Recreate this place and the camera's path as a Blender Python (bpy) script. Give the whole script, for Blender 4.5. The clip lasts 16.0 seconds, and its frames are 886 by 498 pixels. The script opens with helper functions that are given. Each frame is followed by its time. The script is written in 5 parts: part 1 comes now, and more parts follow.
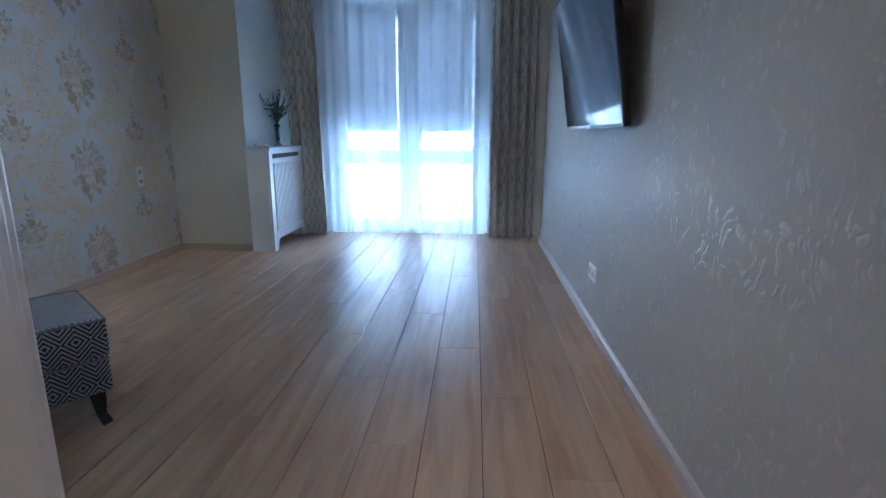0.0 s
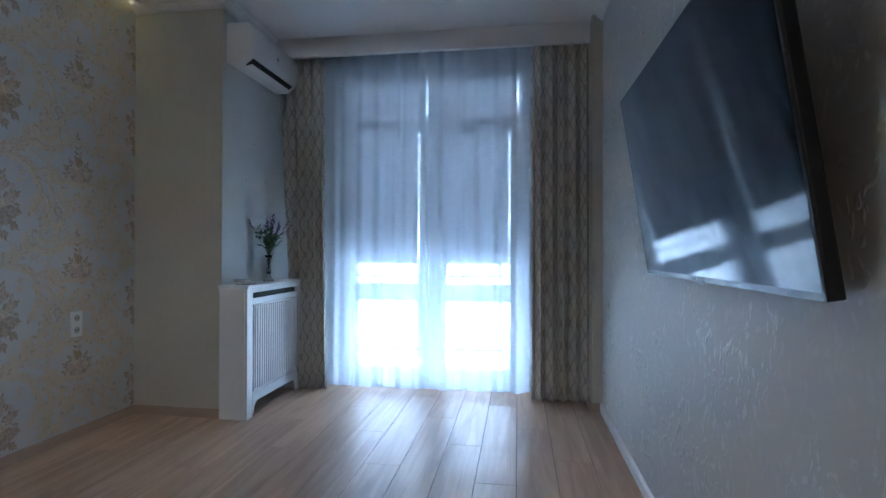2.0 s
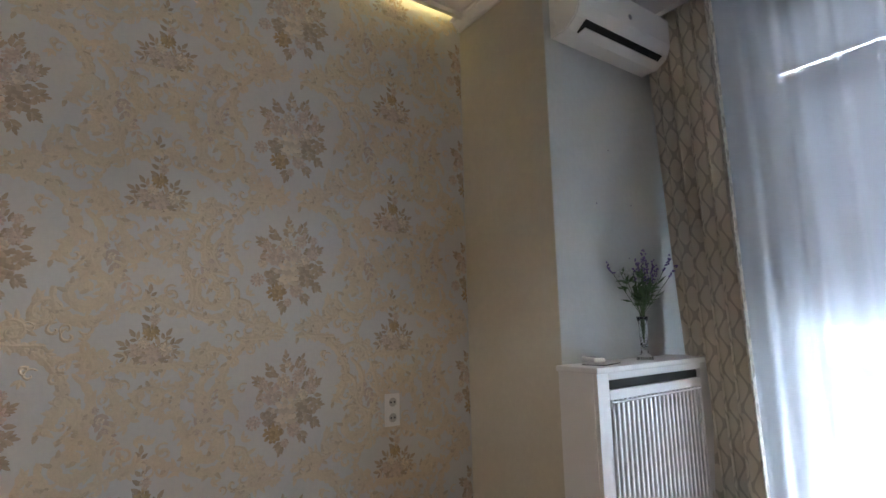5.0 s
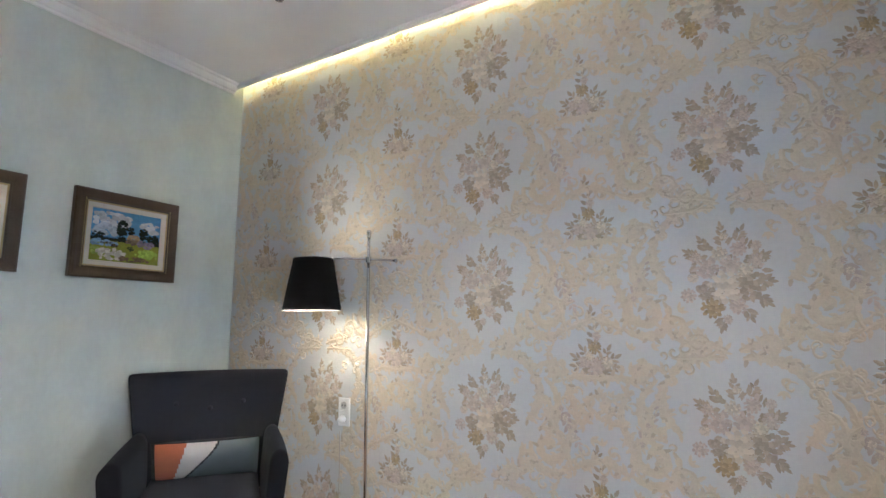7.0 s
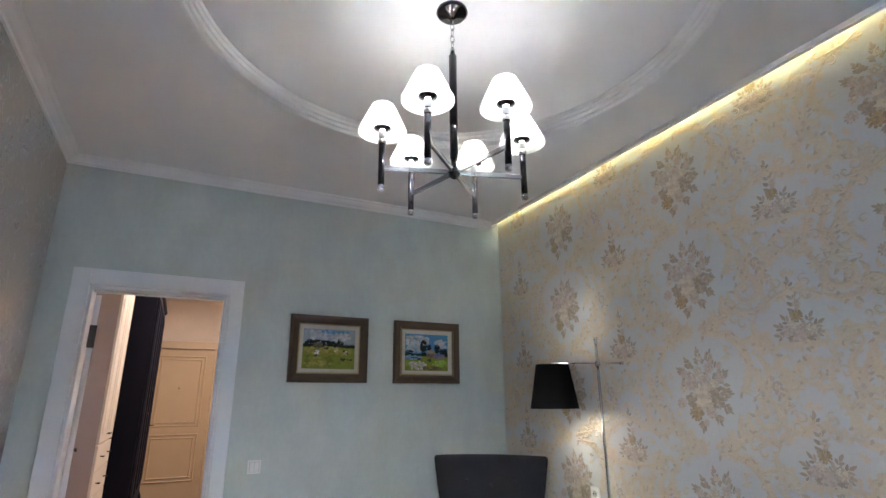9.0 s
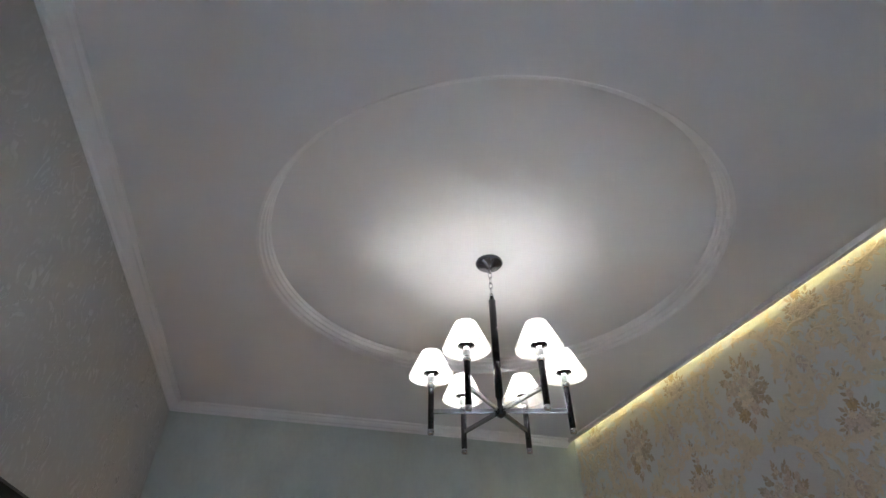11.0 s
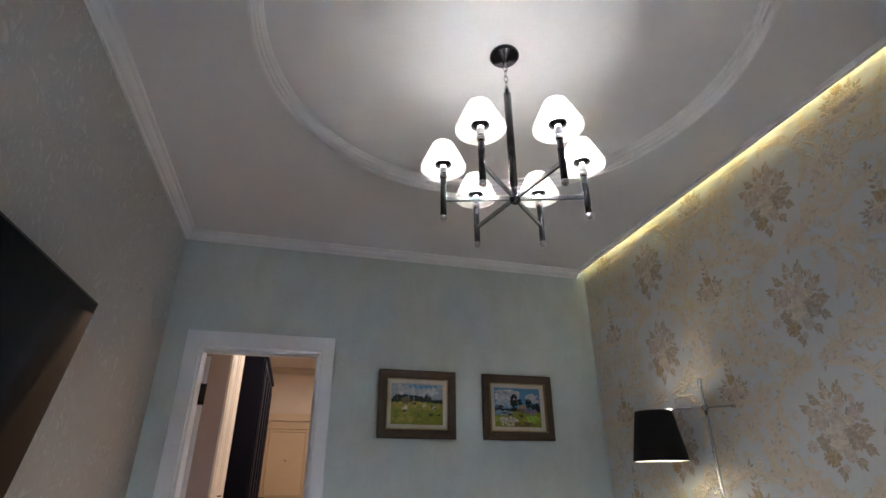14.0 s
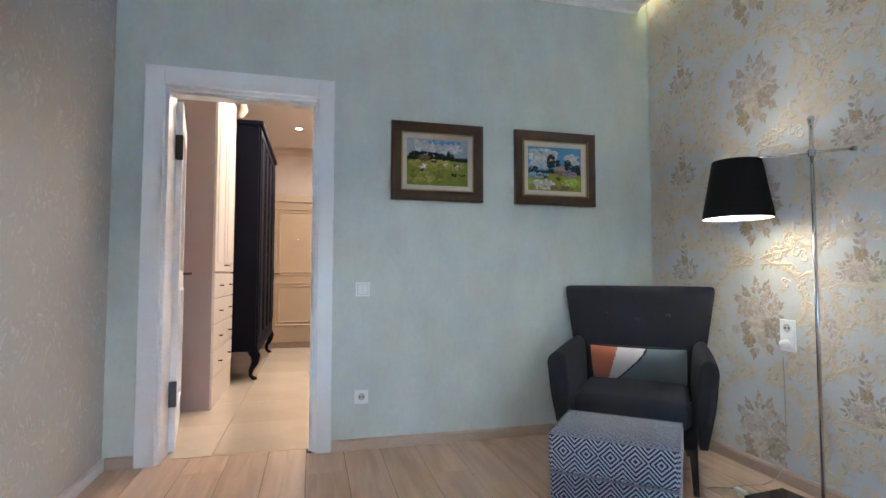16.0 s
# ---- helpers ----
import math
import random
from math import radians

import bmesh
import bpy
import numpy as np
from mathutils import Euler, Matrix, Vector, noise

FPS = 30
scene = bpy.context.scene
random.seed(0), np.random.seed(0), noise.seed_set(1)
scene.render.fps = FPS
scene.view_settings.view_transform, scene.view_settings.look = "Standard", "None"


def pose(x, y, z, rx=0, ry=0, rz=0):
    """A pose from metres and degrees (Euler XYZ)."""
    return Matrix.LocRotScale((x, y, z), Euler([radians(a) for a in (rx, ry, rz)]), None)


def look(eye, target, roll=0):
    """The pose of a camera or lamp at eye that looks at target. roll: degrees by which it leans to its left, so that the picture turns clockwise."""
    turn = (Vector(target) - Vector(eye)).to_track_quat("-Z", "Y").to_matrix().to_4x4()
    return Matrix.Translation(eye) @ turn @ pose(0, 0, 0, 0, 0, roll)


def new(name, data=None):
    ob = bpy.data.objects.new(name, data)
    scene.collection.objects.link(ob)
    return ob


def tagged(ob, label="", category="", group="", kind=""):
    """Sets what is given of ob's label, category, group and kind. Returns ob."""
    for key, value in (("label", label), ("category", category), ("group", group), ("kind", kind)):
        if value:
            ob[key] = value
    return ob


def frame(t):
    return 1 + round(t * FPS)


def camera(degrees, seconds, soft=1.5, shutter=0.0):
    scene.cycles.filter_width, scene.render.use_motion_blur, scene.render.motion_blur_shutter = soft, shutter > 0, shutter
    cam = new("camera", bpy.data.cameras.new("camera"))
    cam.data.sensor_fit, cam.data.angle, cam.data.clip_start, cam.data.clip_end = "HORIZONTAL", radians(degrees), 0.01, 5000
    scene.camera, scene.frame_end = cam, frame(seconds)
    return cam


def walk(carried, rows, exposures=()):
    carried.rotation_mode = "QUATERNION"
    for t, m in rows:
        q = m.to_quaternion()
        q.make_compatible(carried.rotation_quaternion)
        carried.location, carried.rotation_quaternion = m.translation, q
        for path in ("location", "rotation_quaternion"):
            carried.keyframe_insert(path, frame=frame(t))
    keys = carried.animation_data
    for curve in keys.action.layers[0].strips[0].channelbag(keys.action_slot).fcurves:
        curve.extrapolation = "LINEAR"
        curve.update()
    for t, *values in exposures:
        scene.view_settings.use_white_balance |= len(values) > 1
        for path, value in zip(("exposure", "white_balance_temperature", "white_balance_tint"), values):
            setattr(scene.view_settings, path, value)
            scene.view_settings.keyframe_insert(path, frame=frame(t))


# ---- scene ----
cam = camera(82.1, 16.0)

PATH = [
    (0, (2.612, -0.405, 1.026), (2.493, 1.542, 0.584), 0.2),
    (0.5, (2.651, -0.165, 1.058), (2.522, 1.795, 0.677), 0.3),
    (1, (2.615, 0.113, 1.11), (2.454, 2.09, 0.85), 0.2),
    (1.5, (2.623, 0.404, 1.13), (2.418, 2.39, 1.012), 0.1),
    (2, (2.66, 0.704, 1.141), (2.367, 2.683, 1.149), 0.2),
    (2.5, (2.635, 1.014, 1.158), (2.235, 2.97, 1.269), 0.1),
    (3, (2.654, 1.272, 1.134), (2.124, 3.194, 1.285), -0.1),
    (3.5, (2.628, 1.473, 1.125), (1.764, 3.27, 1.28), -0.1),
    (3.7, (2.598, 1.565, 1.118), (1.592, 3.29, 1.274), -0.2),
    (5.8, (2.092, 2.54, 1.094), (0.154, 2.908, 1.421), -0.9),
    (6, (2.104, 2.612, 1.131), (0.13, 2.682, 1.442), -0.8),
    (6.5, (2.186, 2.782, 1.163), (0.303, 2.176, 1.458), -0.2),
    (7, (2.264, 2.967, 1.186), (0.554, 1.973, 1.48), -0.3),
    (7.5, (2.298, 3.194, 1.205), (0.8, 1.906, 1.516), -0.3),
    (8, (2.317, 3.414, 1.24), (1.106, 1.864, 1.601), -0.3),
    (8.5, (2.381, 3.619, 1.277), (1.37, 1.951, 1.722), -0.3),
    (9, (2.437, 3.731, 1.326), (1.576, 2.017, 1.891), -0.4),
    (9.5, (2.424, 3.823, 1.36), (1.709, 2.103, 2.089), -0.3),
    (10, (2.4, 3.951, 1.414), (1.799, 2.266, 2.308), -0.5),
    (10.2, (2.4, 3.988, 1.408), (1.838, 2.339, 2.39), -0.5),
    (12.5, (2.312, 4.011, 1.345), (1.943, 2.658, 2.771), -0.4),
    (13, (2.32, 3.967, 1.254), (1.917, 2.524, 2.579), -0.4),
    (13.5, (2.314, 3.878, 1.178), (1.866, 2.27, 2.279), -0.5),
    (14, (2.312, 3.732, 1.14), (1.836, 1.983, 1.985), -0.3),
    (14.5, (2.308, 3.628, 1.092), (1.816, 1.779, 1.676), -0.1),
    (15, (2.257, 3.448, 1.008), (1.765, 1.548, 1.393), -0.0),
    (15.5, (2.215, 3.241, 0.994), (1.726, 1.313, 1.203), 0.0),
    (16, (2.226, 2.99, 1.0), (1.731, 1.055, 1.099), 0.1),
]
EXPO = [(0.0, 3.55, 4600, 7), (1.5, 3.4, 4800, 7), (3.7, 3.25, 5600, 11), (5.8, 4.4, 6500, 15), (6.5, 4.75, 5700, 13), (8.0, 4.6, 5500, 12), (8.5, 4.42, 5500, 12),
        (10.2, 3.75, 5650, 11), (12.5, 3.6, 5900, 11), (13.0, 3.55, 6200, 12), (13.5, 3.55, 5950, 12), (14.5, 3.85, 5550, 11), (15.0, 4.2, 5450, 9), (16.0, 4.65, 5250, 8)]
walk(cam, [(t, look(eye, target, roll)) for t, eye, target, roll in PATH], EXPO)

# ---- world and large lights ----
world = bpy.data.worlds.new("world")
scene.world = world
world.use_nodes = True
wn = world.node_tree
sky = wn.nodes.new("ShaderNodeTexSky")
sky.sky_type, sky.sun_disc = "NISHITA", False
sky.sun_elevation, sky.sun_rotation = radians(55), radians(197)
wn.links.new(sky.outputs["Color"], wn.nodes["Background"].inputs["Color"])
wn.nodes["Background"].inputs["Strength"].default_value = 0.15


def lamp(name, kind, energy, m, color=(1, 1, 1), size=0.03, size_y=None):
    d = bpy.data.lights.new(name, kind)
    d.energy, d.color = energy, color
    if kind == "AREA":
        d.size = size
        if size_y:
            d.shape, d.size_y = "RECTANGLE", size_y
    elif kind == "SUN":
        d.angle = radians(size)
    else:
        d.shadow_soft_size = size
    ob = new(name, d)
    ob.matrix_world = m
    return ob


SKY_GLOW = 0.97
CHAND_W, FLOOR_W, COVE_W, HALL_W = 2.5, 0.26, 1.6, 4.0
lamp("sun", "SUN", 4.5, look((0, 0, 30), (6.0, 20.0, 0)), (1, 0.95, 0.88), 0.5)

# ---- materials ----


def mat(name, color=(0.8, 0.8, 0.8), rough=0.6, metal=0.0, var=0.0, scale=6.0, grain=0.0, gscale=120.0, bump=0.0, coat=0.0, spec=0.5, rand=0.0, island=False, sheen=0.0, stretch=(1, 1, 1)):
    m = bpy.data.materials.new(name)
    m.use_nodes = True
    nt = m.node_tree
    b = nt.nodes["Principled BSDF"]
    b.inputs["Base Color"].default_value = (*color, 1)
    b.inputs["Roughness"].default_value = rough
    b.inputs["Metallic"].default_value = metal
    b.inputs["Specular IOR Level"].default_value = spec
    b.inputs["Coat Weight"].default_value = coat
    b.inputs["Sheen Weight"].default_value = sheen
    tc = nt.nodes.new("ShaderNodeTexCoord")
    mp = nt.nodes.new("ShaderNodeMapping")
    mp.inputs["Scale"].default_value = stretch
    nt.links.new(tc.outputs["Object"], mp.inputs["Vector"])
    value = None

    def times(a, k):
        q = nt.nodes.new("ShaderNodeMath")
        q.operation = "MULTIPLY_ADD"
        nt.links.new(a, q.inputs[0])
        q.inputs[1].default_value, q.inputs[2].default_value = k, 1 - k / 2
        return q.outputs[0]
    outs = []
    if var:
        n = nt.nodes.new("ShaderNodeTexNoise")
        n.inputs["Scale"].default_value, n.inputs["Detail"].default_value = scale, 5
        nt.links.new(mp.outputs["Vector"], n.inputs["Vector"])
        outs.append(times(n.outputs["Fac"], var * 2))
    g = None
    if grain or bump:
        g = nt.nodes.new("ShaderNodeTexNoise")
        g.inputs["Scale"].default_value, g.inputs["Detail"].default_value = gscale, 3
        nt.links.new(mp.outputs["Vector"], g.inputs["Vector"])
        if grain:
            outs.append(times(g.outputs["Fac"], grain * 2))
    if rand:
        r = nt.nodes.new("ShaderNodeNewGeometry" if island else "ShaderNodeObjectInfo")
        outs.append(times(r.outputs["Random Per Island" if island else "Random"], rand * 2))
    for o in outs:
        if value is None:
            value = o
        else:
            q = nt.nodes.new("ShaderNodeMath")
            q.operation = "MULTIPLY"
            nt.links.new(value, q.inputs[0])
            nt.links.new(o, q.inputs[1])
            value = q.outputs[0]
    if value is not None:
        v = nt.nodes.new("ShaderNodeVectorMath")
        v.operation = "SCALE"
        v.inputs[0].default_value = color
        nt.links.new(value, v.inputs["Scale"])
        nt.links.new(v.outputs[0], b.inputs["Base Color"])
    if bump:
        bp = nt.nodes.new("ShaderNodeBump")
        bp.inputs["Strength"].default_value, bp.inputs["Distance"].default_value = 1.0, bump
        nt.links.new(g.outputs["Fac"], bp.inputs["Height"])
        nt.links.new(bp.outputs["Normal"], b.inputs["Normal"])
    return m


def math_node(nt, op, a, b=None, c=None):
    q = nt.nodes.new("ShaderNodeMath")
    q.operation = op
    for i, v in enumerate((a, b, c)):
        if v is None:
            continue
        if isinstance(v, (int, float)):
            q.inputs[i].default_value = v
        else:
            nt.links.new(v, q.inputs[i])
    return q.outputs[0]


def two_tone(m, fac, c1, c2):
    """Mix two colours by a factor socket into a material's base colour."""
    nt = m.node_tree
    mix = nt.nodes.new("ShaderNodeMix")
    mix.data_type = "RGBA"
    nt.links.new(fac, mix.inputs["Factor"])
    mix.inputs["A"].default_value, mix.inputs["B"].default_value = (*c1, 1), (*c2, 1)
    nt.links.new(mix.outputs["Result"], nt.nodes["Principled BSDF"].inputs["Base Color"])
    return mix


def uv_sockets(nt, su, sv):
    uv = nt.nodes.new("ShaderNodeUVMap")
    sep = nt.nodes.new("ShaderNodeSeparateXYZ")
    nt.links.new(uv.outputs["UV"], sep.inputs[0])
    return math_node(nt, "MULTIPLY", sep.outputs[0], su), math_node(nt, "MULTIPLY", sep.outputs[1], sv)


M_PAPER = mat("wallpaper_ground", (0.615, 0.615, 0.595), 0.6, var=0.06, scale=2.5, grain=0.05, gscale=60, bump=0.0006)
M_SCROLL = mat("wallpaper_scroll", (0.66, 0.575, 0.445), 0.62, var=0.12, scale=14, grain=0.12, gscale=150, bump=0.0006)
M_SCROLL2 = mat("wallpaper_scroll_shade", (0.60, 0.515, 0.39), 0.6, rand=0.15, island=True, grain=0.12, gscale=150)
M_LEAF = mat("wallpaper_leaf", (0.45, 0.37, 0.275), 0.5, rand=0.17, island=True, grain=0.15, gscale=120)
M_ROSE = mat("wallpaper_rose", (0.57, 0.475, 0.40), 0.5, rand=0.14, island=True, grain=0.12, gscale=120)
M_CREAM = mat("wallpaper_cream", (0.63, 0.55, 0.435), 0.5, rand=0.18, island=True, grain=0.1, gscale=120)
M_OCHRE = mat("wallpaper_ochre", (0.44, 0.33, 0.19), 0.5, rand=0.2, island=True, grain=0.1, gscale=120)
M_SAGE = mat("sage_wall", (0.565, 0.605, 0.555), 0.6, var=0.15, scale=5.0, grain=0.05, gscale=40, bump=0.001, stretch=(1, 1, 0.6))
M_PIER = mat("pier_wall", (0.62, 0.58, 0.49), 0.6, var=0.08, scale=3.0, grain=0.06, gscale=40, bump=0.001)
M_NICHE = mat("niche_wall", (0.58, 0.60, 0.58), 0.6, var=0.06, scale=3.0, grain=0.06, gscale=40, bump=0.001)
M_CEIL = mat("ceiling_white", (0.80, 0.79, 0.785), 0.75, var=0.03, scale=1.5, grain=0.02, gscale=200)
M_MOULD = mat("moulding_white", (0.84, 0.83, 0.82), 0.5, var=0.03, scale=6)
M_WHITE = mat("white_lacquer", (0.80, 0.80, 0.80), 0.32, var=0.04, scale=5, grain=0.02)
M_DOORW = mat("door_paint", (0.76, 0.74, 0.72), 0.65, var=0.03, scale=5, spec=0.25)
M_SOCKET = mat("socket_plastic", (0.83, 0.82, 0.80), 0.3, var=0.02)
# near-black for plank joints, and for openings whose shade is painted on
M_DARK = mat("dark_gap", (0.02, 0.02, 0.02), 0.7)
M_BASE = mat("baseboard_wood", (0.46, 0.34, 0.25), 0.45, var=0.15, scale=4, grain=0.15, gscale=50, stretch=(1, 1, 6))
M_BASEW = mat("baseboard_pale", (0.62, 0.57, 0.55), 0.4, var=0.06, scale=6)
M_CHROME = mat("chrome", (0.58, 0.58, 0.60), 0.08, 1.0)
M_GUN = mat("black_chrome", (0.05, 0.05, 0.055), 0.12, 1.0)
M_STEEL = mat("dark_steel", (0.32, 0.32, 0.33), 0.18, 1.0)
# greyer than the plastic: the shade of recesses and gaps as a colour
M_RECESS_SHADE = mat("socket_recess_shade", (0.50, 0.49, 0.47), 0.4, var=0.03)
M_BLACK = mat("black_lacquer", (0.008, 0.008, 0.014), 0.5, var=0.1, spec=0.04)
M_BLEG = mat("black_wood", (0.02, 0.018, 0.017), 0.35, var=0.2, scale=20)
M_CHAIR = mat("charcoal_fabric", (0.024, 0.024, 0.030), 0.85, var=0.12, scale=6, grain=0.25, gscale=500, bump=0.0006, sheen=0.05, spec=0.2)
M_BROWN = mat("bronze_bracket", (0.05, 0.04, 0.035), 0.4, 0.8)
M_FRAME = mat("dark_wood_frame", (0.085, 0.048, 0.022), 0.38, var=0.2, scale=12, grain=0.2, gscale=90)
M_LINER = mat("frame_liner", (0.60, 0.53, 0.42), 0.6, var=0.08, scale=20)
M_GOLD = mat("gilt_edge", (0.45, 0.33, 0.16), 0.4, 0.7, var=0.15, scale=60)
M_TV = mat("tv_screen", (0.003, 0.003, 0.004), 0.07, spec=0.11)
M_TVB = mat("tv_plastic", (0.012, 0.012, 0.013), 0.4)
M_AC = mat("ac_plastic", (0.82, 0.81, 0.78), 0.35, var=0.02)
M_HALLW = mat("hall_plaster", (0.60, 0.48, 0.38), 0.6, var=0.10, scale=4, grain=0.06, gscale=40)
M_HALLC = mat("hall_ceiling", (0.78, 0.70, 0.62), 0.7, var=0.02)
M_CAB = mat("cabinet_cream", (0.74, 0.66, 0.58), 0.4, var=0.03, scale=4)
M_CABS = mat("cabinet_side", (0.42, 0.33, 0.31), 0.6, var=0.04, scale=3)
M_EDOOR = mat("entrance_door", (0.50, 0.355, 0.215), 0.42, var=0.05, scale=5)
M_MARBLE = mat("marble_tile", (0.63, 0.51, 0.385), 0.08, var=0.16, scale=2.2, grain=0.05, gscale=14, rand=0.04, coat=0.4)
M_MARBLED = mat("dark_marble", (0.10, 0.06, 0.05), 0.12, var=0.5, scale=14)
M_SHADEB = mat("black_shade", (0.010, 0.009, 0.009), 0.85, grain=0.2, gscale=400, spec=0.1)
M_SHADEIN = mat("shade_lining", (0.85, 0.82, 0.76), 0.6)
M_CONC = mat("balcony_concrete", (0.55, 0.55, 0.54), 0.8, var=0.1, scale=3, grain=0.1, gscale=60)
M_PALE = mat("pale_render", (0.68, 0.66, 0.62), 0.8, var=0.08, scale=1.0)
M_ROOF = mat("roof_tile", (0.42, 0.20, 0.14), 0.7, var=0.2, scale=2.0)
M_GROUND = mat("ground_soil", (0.30, 0.31, 0.26), 0.9, var=0.3, scale=0.2)
M_RAIL = mat("painted_rail", (0.30, 0.31, 0.33), 0.5, var=0.1)
M_CORD = mat("clear_cord", (0.45, 0.40, 0.33), 0.3)
M_STEM = mat("stem_green", (0.08, 0.14, 0.06), 0.6, rand=0.3, island=True)
M_LAV = mat("lavender_petal", (0.16, 0.10, 0.30), 0.7, rand=0.3, island=True)
M_WBLOOM = mat("white_bloom", (0.65, 0.66, 0.62), 0.7, rand=0.2, island=True)
M_PIPE = mat("stool_piping", (0.22, 0.23, 0.27), 0.85, var=0.1, scale=20)
M_ORANGE = mat("orange_velvet", (0.52, 0.13, 0.05), 0.8, var=0.1, scale=15, sheen=0.3)
M_CREAMV = mat("cream_fabric", (0.70, 0.62, 0.54), 0.8, var=0.05, scale=15)
M_GREYV = mat("grey_quilted_fabric", (0.15, 0.18, 0.18), 0.8, var=0.1, scale=15, sheen=0.3)
M_BLKV = mat("black_fabric", (0.015, 0.015, 0.016), 0.85)


def tv_wall_material():
    """Silver-grey paper: short glossy leaf strokes gathered in loose sprays on a matt ground."""
    m = mat("silver_wallpaper", (0.5, 0.5, 0.46), 0.55)
    nt = m.node_tree
    tc = nt.nodes.new("ShaderNodeTexCoord")
    warp = nt.nodes.new("ShaderNodeTexNoise")
    warp.inputs["Scale"].default_value, warp.inputs["Detail"].default_value = 7, 2
    nt.links.new(tc.outputs["Object"], warp.inputs["Vector"])
    add = nt.nodes.new("ShaderNodeVectorMath")
    add.operation = "MULTIPLY_ADD"
    add.inputs[1].default_value = (0.2, 0.2, 0.2)
    nt.links.new(warp.outputs["Color"], add.inputs[0])
    nt.links.new(tc.outputs["Object"], add.inputs[2])
    mp = nt.nodes.new("ShaderNodeMapping")
    mp.inputs["Scale"].default_value = (1, 40, 22)
    mp.inputs["Rotation"].default_value = (0.45, 0, 0)
    nt.links.new(add.outputs[0], mp.inputs["Vector"])
    v = nt.nodes.new("ShaderNodeTexVoronoi")
    v.inputs["Scale"].default_value = 1.0
    nt.links.new(mp.outputs["Vector"], v.inputs["Vector"])
    big = nt.nodes.new("ShaderNodeTexNoise")
    big.inputs["Scale"].default_value, big.inputs["Detail"].default_value = 4.2, 2
    nt.links.new(tc.outputs["Object"], big.inputs["Vector"])
    leaf = nt.nodes.new("ShaderNodeMapRange")
    leaf.inputs["From Min"].default_value, leaf.inputs["From Max"].default_value = 0.42, 0.26
    nt.links.new(v.outputs["Distance"], leaf.inputs["Value"])
    spray = nt.nodes.new("ShaderNodeMapRange")
    spray.inputs["From Min"].default_value, spray.inputs["From Max"].default_value = 0.46, 0.60
    spray.inputs["To Min"].default_value = 0.22
    nt.links.new(big.outputs["Fac"], spray.inputs["Value"])
    s = math_node(nt, "MULTIPLY", leaf.outputs["Result"], spray.outputs["Result"])
    two_tone(m, s, (0.50, 0.49, 0.455), (0.60, 0.595, 0.56))
    rr = math_node(nt, "MULTIPLY_ADD", s, -0.36, 0.58)
    nt.links.new(rr, nt.nodes["Principled BSDF"].inputs["Roughness"])
    fine = nt.nodes.new("ShaderNodeTexNoise")
    fine.inputs["Scale"].default_value = 90
    nt.links.new(tc.outputs["Object"], fine.inputs["Vector"])
    h = math_node(nt, "MULTIPLY_ADD", fine.outputs["Fac"], 0.35, s)
    bp = nt.nodes.new("ShaderNodeBump")
    bp.inputs["Strength"].default_value, bp.inputs["Distance"].default_value = 1.0, 0.0016
    nt.links.new(h, bp.inputs["Height"])
    nt.links.new(bp.outputs["Normal"], nt.nodes["Principled BSDF"].inputs["Normal"])
    return m


def plank_material():
    m = mat("laminate_oak", (0.5, 0.36, 0.25), 0.36, spec=0.45)
    nt = m.node_tree
    tc = nt.nodes.new("ShaderNodeTexCoord")
    oi = nt.nodes.new("ShaderNodeObjectInfo")
    mp = nt.nodes.new("ShaderNodeMapping")
    mp.inputs["Scale"].default_value = (9, 0.7, 1)
    off = nt.nodes.new("ShaderNodeVectorMath")
    off.operation = "ADD"
    sc = nt.nodes.new("ShaderNodeVectorMath")
    sc.operation = "SCALE"
    sc.inputs[0].default_value = (37, 91, 13)
    nt.links.new(oi.outputs["Random"], sc.inputs["Scale"])
    nt.links.new(tc.outputs["Object"], mp.inputs["Vector"])
    nt.links.new(mp.outputs["Vector"], off.inputs[0])
    nt.links.new(sc.outputs[0], off.inputs[1])
    n = nt.nodes.new("ShaderNodeTexNoise")
    n.inputs["Scale"].default_value, n.inputs["Detail"].default_value, n.inputs["Distortion"].default_value = 2.2, 6, 0.6
    nt.links.new(off.outputs[0], n.inputs["Vector"])
    f = math_node(nt, "ADD", n.outputs["Fac"], math_node(nt, "MULTIPLY_ADD", oi.outputs["Random"], 0.14, -0.07))
    r = nt.nodes.new("ShaderNodeMapRange")
    r.inputs["From Min"].default_value, r.inputs["From Max"].default_value = 0.3, 0.72
    nt.links.new(f, r.inputs["Value"])
    two_tone(m, r.outputs["Result"], (0.43, 0.275, 0.175), (0.62, 0.43, 0.295))
    return m


def curtain_material():
    m = mat("trellis_curtain", (0.3, 0.28, 0.25), 0.6, sheen=0.2)
    nt = m.node_tree
    u, v = uv_sockets(nt, 2 * math.pi / 0.095, 2 * math.pi / 0.17)
    f = math_node(nt, "ADD", math_node(nt, "COSINE", u), math_node(nt, "COSINE", v))
    line = math_node(nt, "LESS_THAN", math_node(nt, "ABSOLUTE", f), 0.30)
    n = nt.nodes.new("ShaderNodeTexNoise")
    n.inputs["Scale"].default_value = 60
    fac = math_node(nt, "MULTIPLY", line, math_node(nt, "ADD", n.outputs["Fac"], 0.4))
    two_tone(m, fac, (0.69, 0.65, 0.575), (0.45, 0.42, 0.37))
    return m


